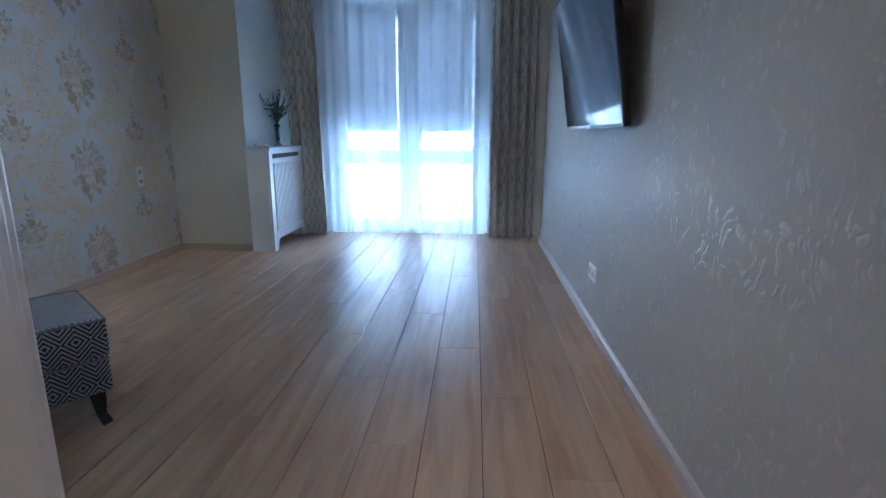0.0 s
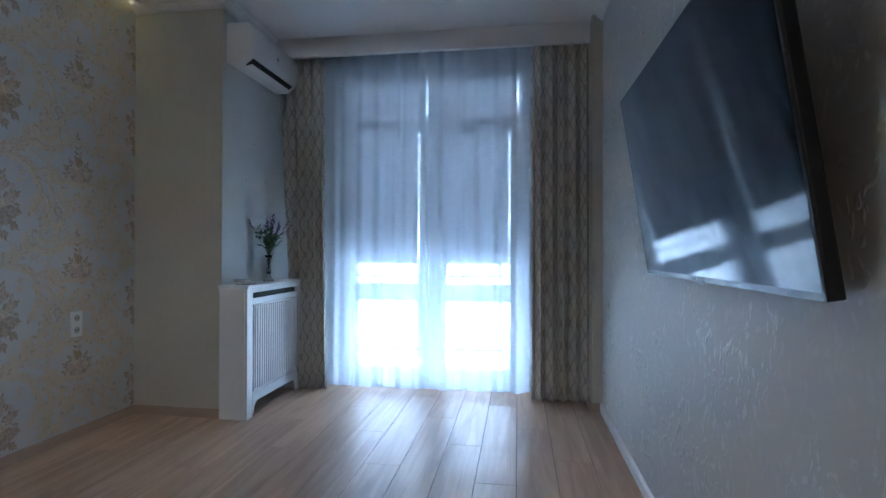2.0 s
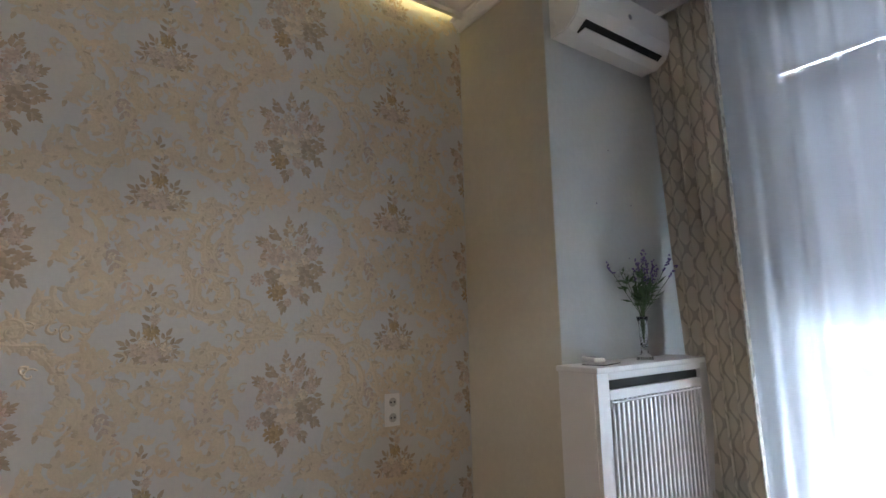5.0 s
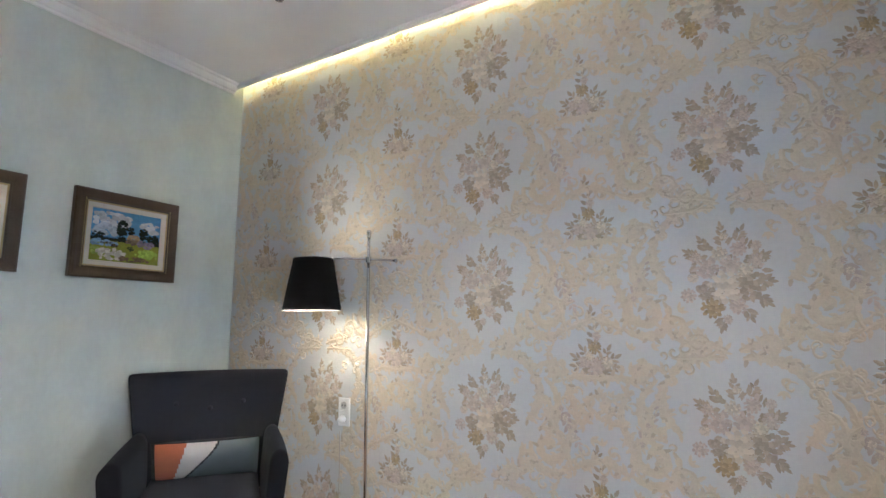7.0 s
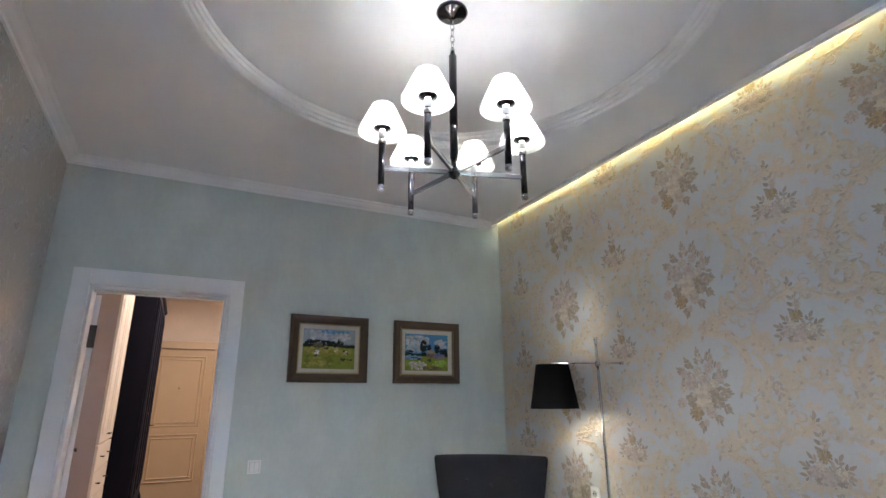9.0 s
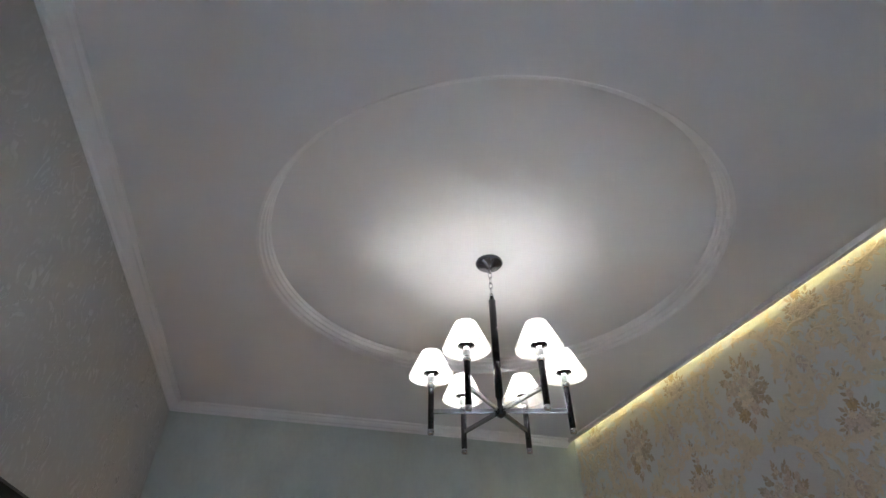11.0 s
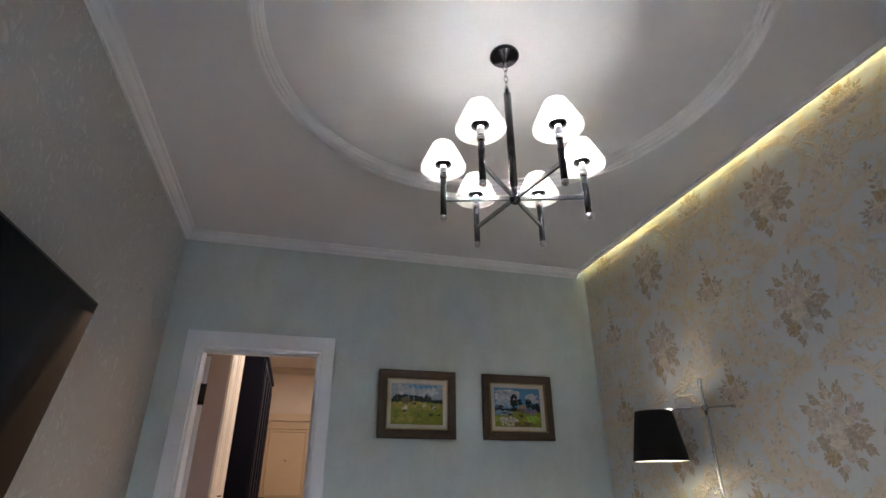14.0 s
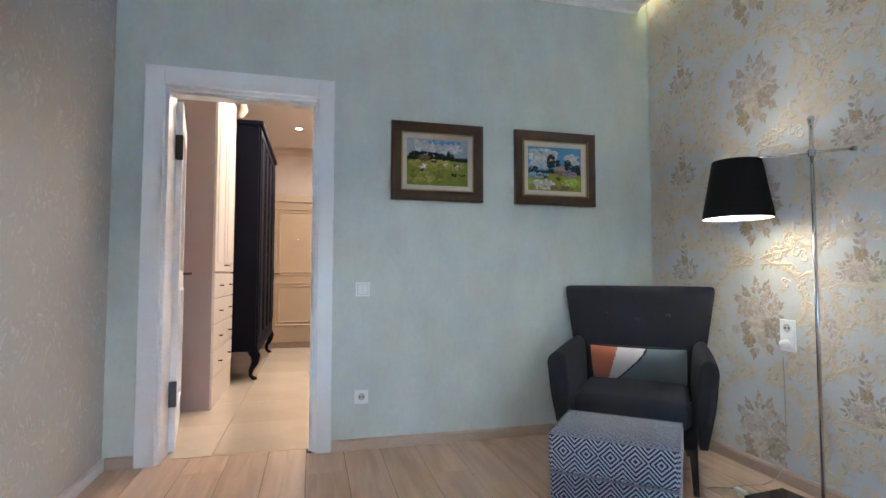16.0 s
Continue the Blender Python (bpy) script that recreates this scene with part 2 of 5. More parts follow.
def chevron_material():
    m = mat("chevron_fabric", (0.3, 0.3, 0.3), 0.85, sheen=0.2)
    nt = m.node_tree
    u, v = uv_sockets(nt, 1 / 0.085, 1 / 0.085)
    a = math_node(nt, "ABSOLUTE", math_node(nt, "SUBTRACT", math_node(nt, "FRACT", u), 0.5))
    b = math_node(nt, "FRACT", v)
    row = math_node(nt, "FLOOR", v)
    sh = math_node(nt, "MULTIPLY", row, 0.5)
    a = math_node(nt, "ABSOLUTE", math_node(nt, "SUBTRACT", math_node(nt, "FRACT", math_node(nt, "ADD", u, sh)), 0.5))
    d = math_node(nt, "SUBTRACT", b, a)
    s = math_node(nt, "GREATER_THAN", math_node(nt, "SINE", math_node(nt, "MULTIPLY", d, 2 * math.pi * 5)), 0.0)
    two_tone(m, s, (0.014, 0.018, 0.045), (0.42, 0.43, 0.50))
    return m


def glass_material(name, rough=0.0, tint=(1, 1, 1)):
    m = bpy.data.materials.new(name)
    m.use_nodes = True
    b = m.node_tree.nodes["Principled BSDF"]
    b.inputs["Base Color"].default_value = (*tint, 1)
    b.inputs["Transmission Weight"].default_value = 1
    b.inputs["Roughness"].default_value = rough
    b.inputs["IOR"].default_value = 1.45
    return m


def thin_material(name, color, clear, trans):
    """Thin cloth: part see-through, part letting light through, part matt."""
    m = bpy.data.materials.new(name)
    m.use_nodes = True
    nt = m.node_tree
    nt.nodes.remove(nt.nodes["Principled BSDF"])
    out = nt.nodes["Material Output"]
    d = nt.nodes.new("ShaderNodeBsdfDiffuse")
    t = nt.nodes.new("ShaderNodeBsdfTranslucent")
    c = nt.nodes.new("ShaderNodeBsdfTransparent")
    for s in (d, t):
        s.inputs["Color"].default_value = (*color, 1)
    m1, m2 = nt.nodes.new("ShaderNodeMixShader"), nt.nodes.new("ShaderNodeMixShader")
    m1.inputs[0].default_value, m2.inputs[0].default_value = trans, clear
    nt.links.new(d.outputs[0], m1.inputs[1])
    nt.links.new(t.outputs[0], m1.inputs[2])
    nt.links.new(m1.outputs[0], m2.inputs[1])
    nt.links.new(c.outputs[0], m2.inputs[2])
    nt.links.new(m2.outputs[0], out.inputs["Surface"])
    return m


def glow(name, color, strength):
    m = bpy.data.materials.new(name)
    m.use_nodes = True
    b = m.node_tree.nodes["Principled BSDF"]
    b.inputs["Base Color"].default_value = (0.8, 0.8, 0.8, 1)
    b.inputs["Emission Color"].default_value = (*color, 1)
    b.inputs["Emission Strength"].default_value = strength
    return m


M_TVWALL = tv_wall_material()
M_PLANK = plank_material()
M_CURT = curtain_material()
M_CHEV = chevron_material()
M_GLASS = glass_material("window_glass")
M_VASE = glass_material("vase_glass", 0.03, (0.95, 0.97, 0.97))
M_SHEER = thin_material("sheer_voile", (0.80, 0.84, 0.90), 0.34, 0.60)
M_BLIND = thin_material("roller_blind", (0.42, 0.42, 0.43), 0.0, 0.48)
M_SHADEW = thin_material("white_lampshade", (0.96, 0.94, 0.90), 0.0, 0.85)
# for the added discs that weaken the beam from each shade's top
M_ADDED_LID = thin_material("added_shade_lid", (0.95, 0.93, 0.90), 0.5, 0.75)
M_BULB = glow("warm_bulb", (1.0, 0.90, 0.76), 2.5)
M_SPOT = glow("downlight_glow", (1.0, 0.90, 0.75), 5)

# ---- mesh helpers ----


def part(name, bm, material, parent=None, label="", smooth=False):
    me = bpy.data.meshes.new(name)
    bmesh.ops.recalc_face_normals(bm, faces=bm.faces)
    bm.to_mesh(me)
    bm.free()
    for mm in (material if isinstance(material, (list, tuple)) else [material]):
        me.materials.append(mm)
    if smooth:
        me.shade_smooth()
    ob = new(name, me)
    if parent is not None:
        ob.parent = parent
    if label:
        ob["label"] = label
    return ob


def box(x0, x1, y0, y1, z0, z1, bevel=0.0, seg=2, bm=None):
    own = bmesh.new()
    bmesh.ops.create_cube(own, size=1)
    bmesh.ops.transform(own, matrix=Matrix.LocRotScale(((x0 + x1) / 2, (y0 + y1) / 2, (z0 + z1) / 2), None, (abs(x1 - x0), abs(y1 - y0), abs(z1 - z0))), verts=own.verts)
    if bevel:
        bmesh.ops.bevel(own, geom=own.edges[:], offset=bevel, segments=seg, affect="EDGES", profile=0.5)
    return join(bm, own) if bm else own


def join(bm, other, m=None):
    me = bpy.data.meshes.new("tmp")
    if m is not None:
        bmesh.ops.transform(other, matrix=m, verts=other.verts)
    other.to_mesh(me)
    other.free()
    bm.from_mesh(me)
    bpy.data.meshes.remove(me)
    return bm


def moved(bm, m):
    bmesh.ops.transform(bm, matrix=m, verts=bm.verts)
    return bm


def lathe(profile, seg=32, cx=0, cy=0):
    """Turn a list of (radius, height) round a vertical axis."""
    bm = bmesh.new()
    rings = []
    for r, z in profile:
        if r < 1e-5:
            rings.append([bm.verts.new((cx, cy, z))])
        else:
            rings.append([bm.verts.new((cx + r * math.cos(2 * math.pi * i / seg), cy + r * math.sin(2 * math.pi * i / seg), z)) for i in range(seg)])
    for a, b in zip(rings, rings[1:]):
        for i in range(seg):
            j = (i + 1) % seg
            if len(a) == 1 and len(b) == 1:
                continue
            if len(a) == 1:
                bm.faces.new((a[0], b[j], b[i]))
            elif len(b) == 1:
                bm.faces.new((a[i], a[j], b[0]))
            else:
                bm.faces.new((a[i], a[j], b[j], b[i]))
    return bm


def tube(points, radius, seg=8, closed=False, bm=None):
    """A round tube along points; radius may be a list."""
    bm = bm or bmesh.new()
    pts = [Vector(p) for p in points]
    rad = radius if isinstance(radius, (list, tuple)) else [radius] * len(pts)
    rings = []
    n = len(pts)
    ref = None
    for i, p in enumerate(pts):
        a = pts[(i - 1) % n] if (closed or i) else p
        b = pts[(i + 1) % n] if (closed or i < n - 1) else p
        d = (b - a).normalized()
        if ref is None:
            ref = d.orthogonal().normalized()
        ref = (ref - d * ref.dot(d)).normalized()
        s = d.cross(ref)
        rings.append([bm.verts.new(p + rad[i] * (math.cos(2 * math.pi * k / seg) * ref + math.sin(2 * math.pi * k / seg) * s)) for k in range(seg)])
    pairs = list(zip(rings, rings[1:])) + ([(rings[-1], rings[0])] if closed else [])
    for a, b in pairs:
        for k in range(seg):
            bm.faces.new((a[k], a[(k + 1) % seg], b[(k + 1) % seg], b[k]))
    if not closed:
        bm.faces.new(rings[0][::-1])
        bm.faces.new(rings[-1])
    return bm


def rod(a, b, r, seg=12, bm=None):
    return tube([a, b], r, seg, bm=bm)


def sweep(profile, path, bm=None):
    """Sweep a closed profile of (out, up) along an xy path of (x, y, nx, ny): n points into the room, scaled for mitres."""
    bm = bm or bmesh.new()
    rings = [[bm.verts.new((x + nx * o, y + ny * o, u)) for o, u in profile] for x, y, nx, ny in path]
    k = len(profile)
    for a, b in zip(rings, rings[1:]):
        for i in range(k):
            bm.faces.new((a[i], a[(i + 1) % k], b[(i + 1) % k], b[i]))
    bm.faces.new(rings[0])
    bm.faces.new(rings[-1][::-1])
    return bm


def setting(name, bm, material, label, category, smooth=False):
    return tagged(part(name, bm, material, smooth=smooth), label, category, kind="structure")


def thing(name, label, category, at=(0, 0, 0), turn=0.0, group=""):
    ob = new(name)
    ob.matrix_world = pose(*at, 0, 0, turn)
    ob.empty_display_size = 0.05
    return tagged(ob, label, category, group)

# ---- the room ----
W, H = 3.255, 2.855           # room width, ceiling height
PX, PY = 0.66, 3.915         # pier beside the window
WY = 5.02                    # window wall, inner face
CX, CY, CR = 1.576, 2.12, 1.103   # ceiling recess
DX0, DX1, DH = 2.19, 3.02, 2.03  # doorway

wall_floral = setting("wall_west", box(-0.15, 0, -0.15, WY + 0.25, 0, 3.05), M_PAPER, "blue-grey wallpaper wall with embossed floral bouquets and scrolls", "wall")
bm = box(-0.15, DX0, -0.15, 0, 0, 3.05)
box(DX1, W + 0.60, -0.15, 0, 0, 3.05, bm=bm)
box(DX0, DX1, -0.15, 0, DH, 3.05, bm=bm)
setting("wall_south", bm, M_SAGE, "pale sage green textured wallpaper wall with a doorway", "wall")
bm = box(W, W + 0.15, -0.0, WY + 0.25, 0, 3.05)
setting("wall_east", bm, M_TVWALL, "silver-grey wall with shimmering leafy wallpaper", "wall")
setting("wall_pilaster", box(W - 0.07, W + 0.001, 4.47, WY, 0, H, 0.003), M_PIER, "narrow beige plastered pilaster beside the curtains", "wall")
setting("wall_pier", box(0.001, PX - 0.003, PY, WY, 0, 3.0), M_PIER, "plain beige plastered pier next to the window", "wall")
setting("wall_niche", box(PX - 0.003, PX, PY + 0.002, WY, 0, 3.0), M_NICHE, "pale grey plaster side of the pier", "wall")
bm = box(0, 1.135, WY, WY + 0.25, 0, 3.05)
box(2.70, W, WY, WY + 0.25, 0, 3.05, bm=bm)
box(1.135, 2.70, WY, WY + 0.25, 2.68, 3.05, bm=bm)
setting("wall_north", bm, M_NICHE, "pale plastered wall around the tall window doors", "wall")


def ceiling_mesh():
    """Ceiling slab with a round stepped recess and a light slot along the west wall."""
    bm = bmesh.new()
    n = 96
    x0, x1, y0, y1 = 0.075, W, 0.0, 4.60
    outer, inner = [], []
    for i in range(n):
        a = 2 * math.pi * i / n
        c, s = math.cos(a), math.sin(a)
        k = min(((x1 - CX) / c if c > 1e-9 else (x0 - CX) / c if c < -1e-9 else 1e9), ((y1 - CY) / s if s > 1e-9 else (y0 - CY) / s if s < -1e-9 else 1e9))
        outer.append(bm.verts.new((CX + k * c, CY + k * s, H)))
        inner.append(bm.verts.new((CX + (CR - 0.004) * c, CY + (CR - 0.004) * s, H)))
    for i in range(n):
        j = (i + 1) % n
        bm.faces.new((outer[i], outer[j], inner[j], inner[i]))
    for cx, cy in ((x0, y0), (x1, y0), (x1, y1), (x0, y1)):
        ang = math.atan2(cy - CY, cx - CX) % (2 * math.pi)
        i = int(ang / (2 * math.pi) * n)
        v = bm.verts.new((cx, cy, H))
        bm.faces.new((outer[i], v, outer[(i + 1) % n]))
    rec = lathe([(CR - 0.004, H), (CR - 0.03, H + 0.085), (0, H + 0.085)], n, CX, CY)
    join(bm, rec)
    box(x0, x1, y0, 0.05, H + 0.002, H + 0.05, bm=bm)
    box(x0 - 0.004, x0 + 0.02, y0, y1, H - 0.028, H + 0.06, bm=bm)
    box(0, W, 0, WY, 3.02, 3.05, bm=bm)
    box(x0, W, 4.60, 4.64, 2.705, 3.02, bm=bm)
    return bm


setting("ceiling", ceiling_mesh(), M_CEIL, "white plasterboard ceiling with a round recess and cove slot", "ceiling")
ring_profile = [(CR - 0.048, H + 0.088), (CR - 0.042, H + 0.07), (CR - 0.036, H + 0.066), (CR - 0.034, H + 0.046), (CR - 0.026, H + 0.042), (CR - 0.024, H + 0.022), (CR - 0.014, H + 0.017), (CR - 0.010, H - 0.001), (CR + 0.002, H - 0.003), (CR + 0.006, H + 0.002)]
setting("ceiling_ring", lathe(ring_profile, 96, CX, CY), M_MOULD, "white stepped plaster moulding round the ceiling recess", "moulding")

crown = [(0, 0), (0.012, 0), (0.016, 0.012), (0.03, 0.018), (0.045, 0.034), (0.05, 0.046), (0.066, 0.05), (0.07, 0.062), (0, 0.062)]
crown = [(o, H - 0.062 + u) for o, u in crown]
setting("crown_moulding", sweep(crown, [(0.08, 0, 0, 1), (W, 0, -1, 1), (W, 4.60, -1, 0)]), M_MOULD, "white plaster crown moulding along the ceiling", "moulding")
setting("crown_moulding_pier", sweep(crown, [(0.0, PY, 0, -1), (PX, PY, 1, -1), (PX, 4.6, 1, 0)]), M_MOULD, "white plaster crown moulding round the pier", "moulding")

skirt = [(0.0, 0), (0.016, 0), (0.016, 0.05), (0.008, 0.06), (0.0, 0.06)]
setting("baseboard_west", sweep(skirt, [(0, 0.0, 1, 1), (0, PY, 1, -1), (PX + 0.01, PY, 0, -1)]), M_BASE, "light wood baseboard", "baseboard")
setting("baseboard_south", sweep(skirt, [(0.016, 0, 0, 1), (2.112, 0, 0, 1)]), M_BASE, "light wood baseboard", "baseboard")
setting("baseboard_corner", sweep(skirt, [(3.108, 0, 0, 1), (W - 0.016, 0, 0, 1)]), M_BASE, "light wood baseboard", "baseboard")
setting("baseboard_east", sweep(skirt, [(W, 0.0, -1, 1), (W, 1.88, -1, 0)]), M_BASEW, "pale laminate baseboard", "baseboard")
setting("baseboard_east_far", sweep(skirt, [(W, 1.883, -1, 0), (W, 4.47, -1, 0)]), M_BASEW, "pale laminate baseboard", "baseboard")
setting("baseboard_pilaster", sweep(skirt, [(W, 4.47, 0, -1), (W - 0.07, 4.47, -1, -1), (W - 0.07, 4.8, -1, 0)]), M_BASE, "light wood baseboard", "baseboard")
floor = setting("floor", box(-0.1, W + 0.1, -0.084, WY + 0.25, -0.12, -0.004), M_DARK, "light oak laminate plank floor", "floor")

# cove light strip above the west wall
setting("cove_light", box(0.10, 0.115, 0.02, 4.58, H + 0.075, H + 0.085), glow("led_strip", (1.0, 0.80, 0.30), 1.6), "warm LED strip hidden in the ceiling cove", "light strip")
lamp("cove_glow", "AREA", COVE_W, look((0.10, 2.0, H + 0.12), (0.0, 2.0, H + 0.04)), (1.0, 0.82, 0.38), 3.7, 0.02).matrix_world = Matrix.Translation((0.105, 1.97, H + 0.11)) @ Euler((0, radians(-70), 0)).to_matrix().to_4x4() @ Euler((0, 0, radians(90))).to_matrix().to_4x4()

# door casing and leaf
casing = thing("door_frame", "white lacquered door casing", "door frame")
casing["kind"] = "structure"
for nm, b in (("casing_side", (DX0 - 0.075, DX0 + 0.012, -0.004, 0.022, 0, DH + 0.09)), ("casing_side", (DX1 - 0.012, DX1 + 0.085, -0.004, 0.022, 0, DH + 0.09)), ("casing_head", (DX0 + 0.012, DX1 - 0.012, -0.004, 0.020, DH - 0.012, DH + 0.09)), ("jamb", (DX0, DX0 + 0.03, -0.17, -0.004, 0, DH)), ("jamb", (DX1 - 0.03, DX1, -0.17, -0.004, 0, DH)), ("head", (DX0 + 0.03, DX1 - 0.03, -0.17, -0.004, DH - 0.03, DH)), ("stop", (DX0 + 0.03, DX0 + 0.045, -0.09, -0.03, 0, DH - 0.03)), ("stop", (DX0 + 0.045, DX1 - 0.03, -0.09, -0.03, DH - 0.045, DH - 0.03))):
    part(nm, box(*b, 0.004), M_WHITE, casing)
setting("threshold", box(DX0 + 0.03, DX1 - 0.03, -0.092, -0.076, -0.002, 0.003, 0.001), M_GOLD, "brass floor threshold strip", "threshold")


def room_door():
    d = thing("door_leaf", "open white panelled door with a glazed upper panel", "door", (DX1 - 0.022, -0.165, 0), 191)
    # leaf runs along -y after turning: local x across thickness, local y along the leaf
    L, T = 0.78, 0.04
    bm = box(0.0, T, 0, 0.11, 0.012, 1.985)
    box(0.0, T, L - 0.11, L, 0.012, 1.985, bm=bm)
    box(0.0, T, 0.11, L - 0.11, 1.86, 1.985, bm=bm)
    box(0.0, T, 0.11, L - 0.11, 0.90, 1.02, bm=bm)
    box(0.0, T, 0.11, L - 0.11, 0.012, 0.2, bm=bm)
    box(0.01, T - 0.01, 0.11, L - 0.11, 0.2, 0.9, bm=bm)
    part("leaf", bm, M_DOORW, d)
    part("glass_pane", box(0.016, 0.024, 0.112, L - 0.112, 1.022, 1.858), glass_material("frosted_pane", 0.35), d, "frosted glass pane")
    for s in (0.0, T):
        bm = tube([(s, 0.11, 0.2), (s, L - 0.11, 0.2), (s, L - 0.11, 0.9), (s, 0.11, 0.9)], 0.008, 6, True)
        part("panel_moulding", bm, M_WHITE, d)
        bm = tube([(s, L / 2 + 0.16 * math.cos(a * 0.2618), 0.55 + 0.26 * math.sin(a * 0.2618)) for a in range(24)], 0.007, 6, True)
        part("oval_ornament", bm, M_WHITE, d)
        o = -0.05 if s == 0 else T + 0.05
        bm = rod((s, L - 0.06, 1.0), (o, L - 0.06, 1.0), 0.009)
        tube([(o, L - 0.06, 1.0), (o, L - 0.10, 1.005), (o, L - 0.17, 0.995)], [0.009, 0.009, 0.006], 8, bm=bm)
        part("handle", bm, M_BROWN, d, "bronze lever handle", True)
    for z in (0.33, 1.72):
        bm = box(-0.004, 0.044, -0.02, 0.004, z - 0.07, z + 0.07, 0.002)
        rod((-0.006, -0.012, z - 0.075), (-0.006, -0.012, z + 0.075), 0.008, bm=bm)
        part("hinge", bm, M_BROWN, d, "dark bronze hinge")


room_door()

# ---- hall beyond the doorway ----
HX0, HX1, HY = 1.55, 3.62, -4.85
setting("wall_hall_east", box(HX1, HX1 + 0.1, HY - 0.1, -0.15, 0, 2.95), M_HALLW, "warm beige plastered hall wall", "wall")
setting("wall_hall_west", box(HX0 - 0.1, HX0, HY - 0.1, -0.15, 0, 2.95), M_HALLW, "warm beige plastered hall wall", "wall")
bm = box(HX0, 1.98, HY - 0.1, HY, 0, 2.95)
box(2.90, HX1, HY - 0.1, HY, 0, 2.95, bm=bm)
box(1.98, 2.90, HY - 0.1, HY, 2.12, 2.95, bm=bm)
setting("wall_hall_south", bm, M_HALLW, "warm beige plastered end wall of the hall", "wall")
setting("ceiling_hall", box(HX0 - 0.1, HX1 + 0.1, HY - 0.1, -0.15, 2.86, 2.95), M_HALLC, "cream hall ceiling", "ceiling")
hcrown = [(o * 1.6, 2.76 + (u - H + 0.062) * 1.6) for o, u in crown]
setting("crown_hall", sweep(hcrown, [(HX1, -0.15, -1, 0), (HX1, HY, -1, 1), (HX0, HY, 1, 1), (HX0, -0.15, 1, 0)]), M_HALLW, "beige crown moulding of the hall", "moulding")
floor_hall = setting("floor_hall", box(HX0, HX1, HY - 0.2, -0.084, -0.12, -0.004), M_MARBLED, "polished cream marble hall floor", "floor")
setting("hall_threshold_stone", box(HX0, HX1, HY, -4.25, -0.004, 0.003), M_MARBLED, "dark brown marble strip before the entrance", "threshold")
lamp("hall_lamp", "AREA", HALL_W, look((2.12, -2.4, 2.83), (2.12, -2.4, 0)), (1.0, 0.80, 0.60), 0.6, 2.6)


def downlight(x, y):
    d = thing("downlight", "small round recessed ceiling spotlight, lit", "spotlight", (x, y, 2.86), group="hall spotlights")
    part("trim_ring", lathe([(0.045, 0), (0.05, -0.004), (0.036, -0.008), (0.034, 0)], 24), M_CHROME, d, smooth=True)
    part("lens", lathe([(0, -0.003), (0.033, -0.003), (0.033, 0.0)], 24), M_SPOT, d)


for y in (-1.3, -2.5, -3.7):
    downlight(2.42, y)


def panel_rect(x, y0, y1, z0, z1, r, bm=None):
    return tube([(x, y0, z0), (x, y1, z0), (x, y1, z1), (x, y0, z1)], r, 6, True, bm)


def entrance_door():
    d = thing("entrance_door", "beige panelled entrance door with peephole", "door", (0, HY + 0.005, 0))
    bm = box(2.02, 2.86, -0.06, 0.0, 0.003, 2.06, 0.003)
    part("leaf", bm, M_EDOOR, d)
    for z0, z1 in ((0.25, 0.86), (0.98, 1.95)):
        for k in (0.0, 0.045):
            bm = tube([(2.13 + k, 0.0, z0 + k), (2.75 - k, 0.0, z0 + k), (2.75 - k, 0.0, z1 - k), (2.13 + k, 0.0, z1 - k)], 0.019, 6, True)
            part("panel_moulding", bm, M_EDOOR, d)
    part("peephole", lathe([(0, 0), (0.012, 0), (0.012, 0.008), (0, 0.01)], 12), M_CHROME, d).matrix_local = pose(2.44, 0.0, 1.5, -90)
    bm = rod((2.80, 0, 1.0), (2.80, 0.05, 1.0), 0.009)
    rod((2.80, 0.05, 1.0), (2.69, 0.05, 1.0), 0.008, bm=bm)
    box(2.775, 2.825, 0, 0.006, 0.9, 1.08, 0.002, bm=bm)
    part("handle", bm, M_BROWN, d, "bronze lever handle")
    for b in ((1.93, 2.02, -0.07, 0.03, 0, 2.15), (2.86, 2.95, -0.07, 0.03, 0, 2.15), (1.90, 2.98, -0.07, 0.045, 2.06, 2.17)):
        part("casing", box(*b, 0.006), M_EDOOR, d)


entrance_door()


def knob(parent, x, y, z):
    bm = rod((x, y, z), (x - 0.022, y, z), 0.005, 8)
    rod((x - 0.024, y - 0.02, z), (x - 0.024, y + 0.02, z), 0.006, 8, bm=bm)
    part("handle", bm, M_BROWN, parent, "dark bronze T-handle")


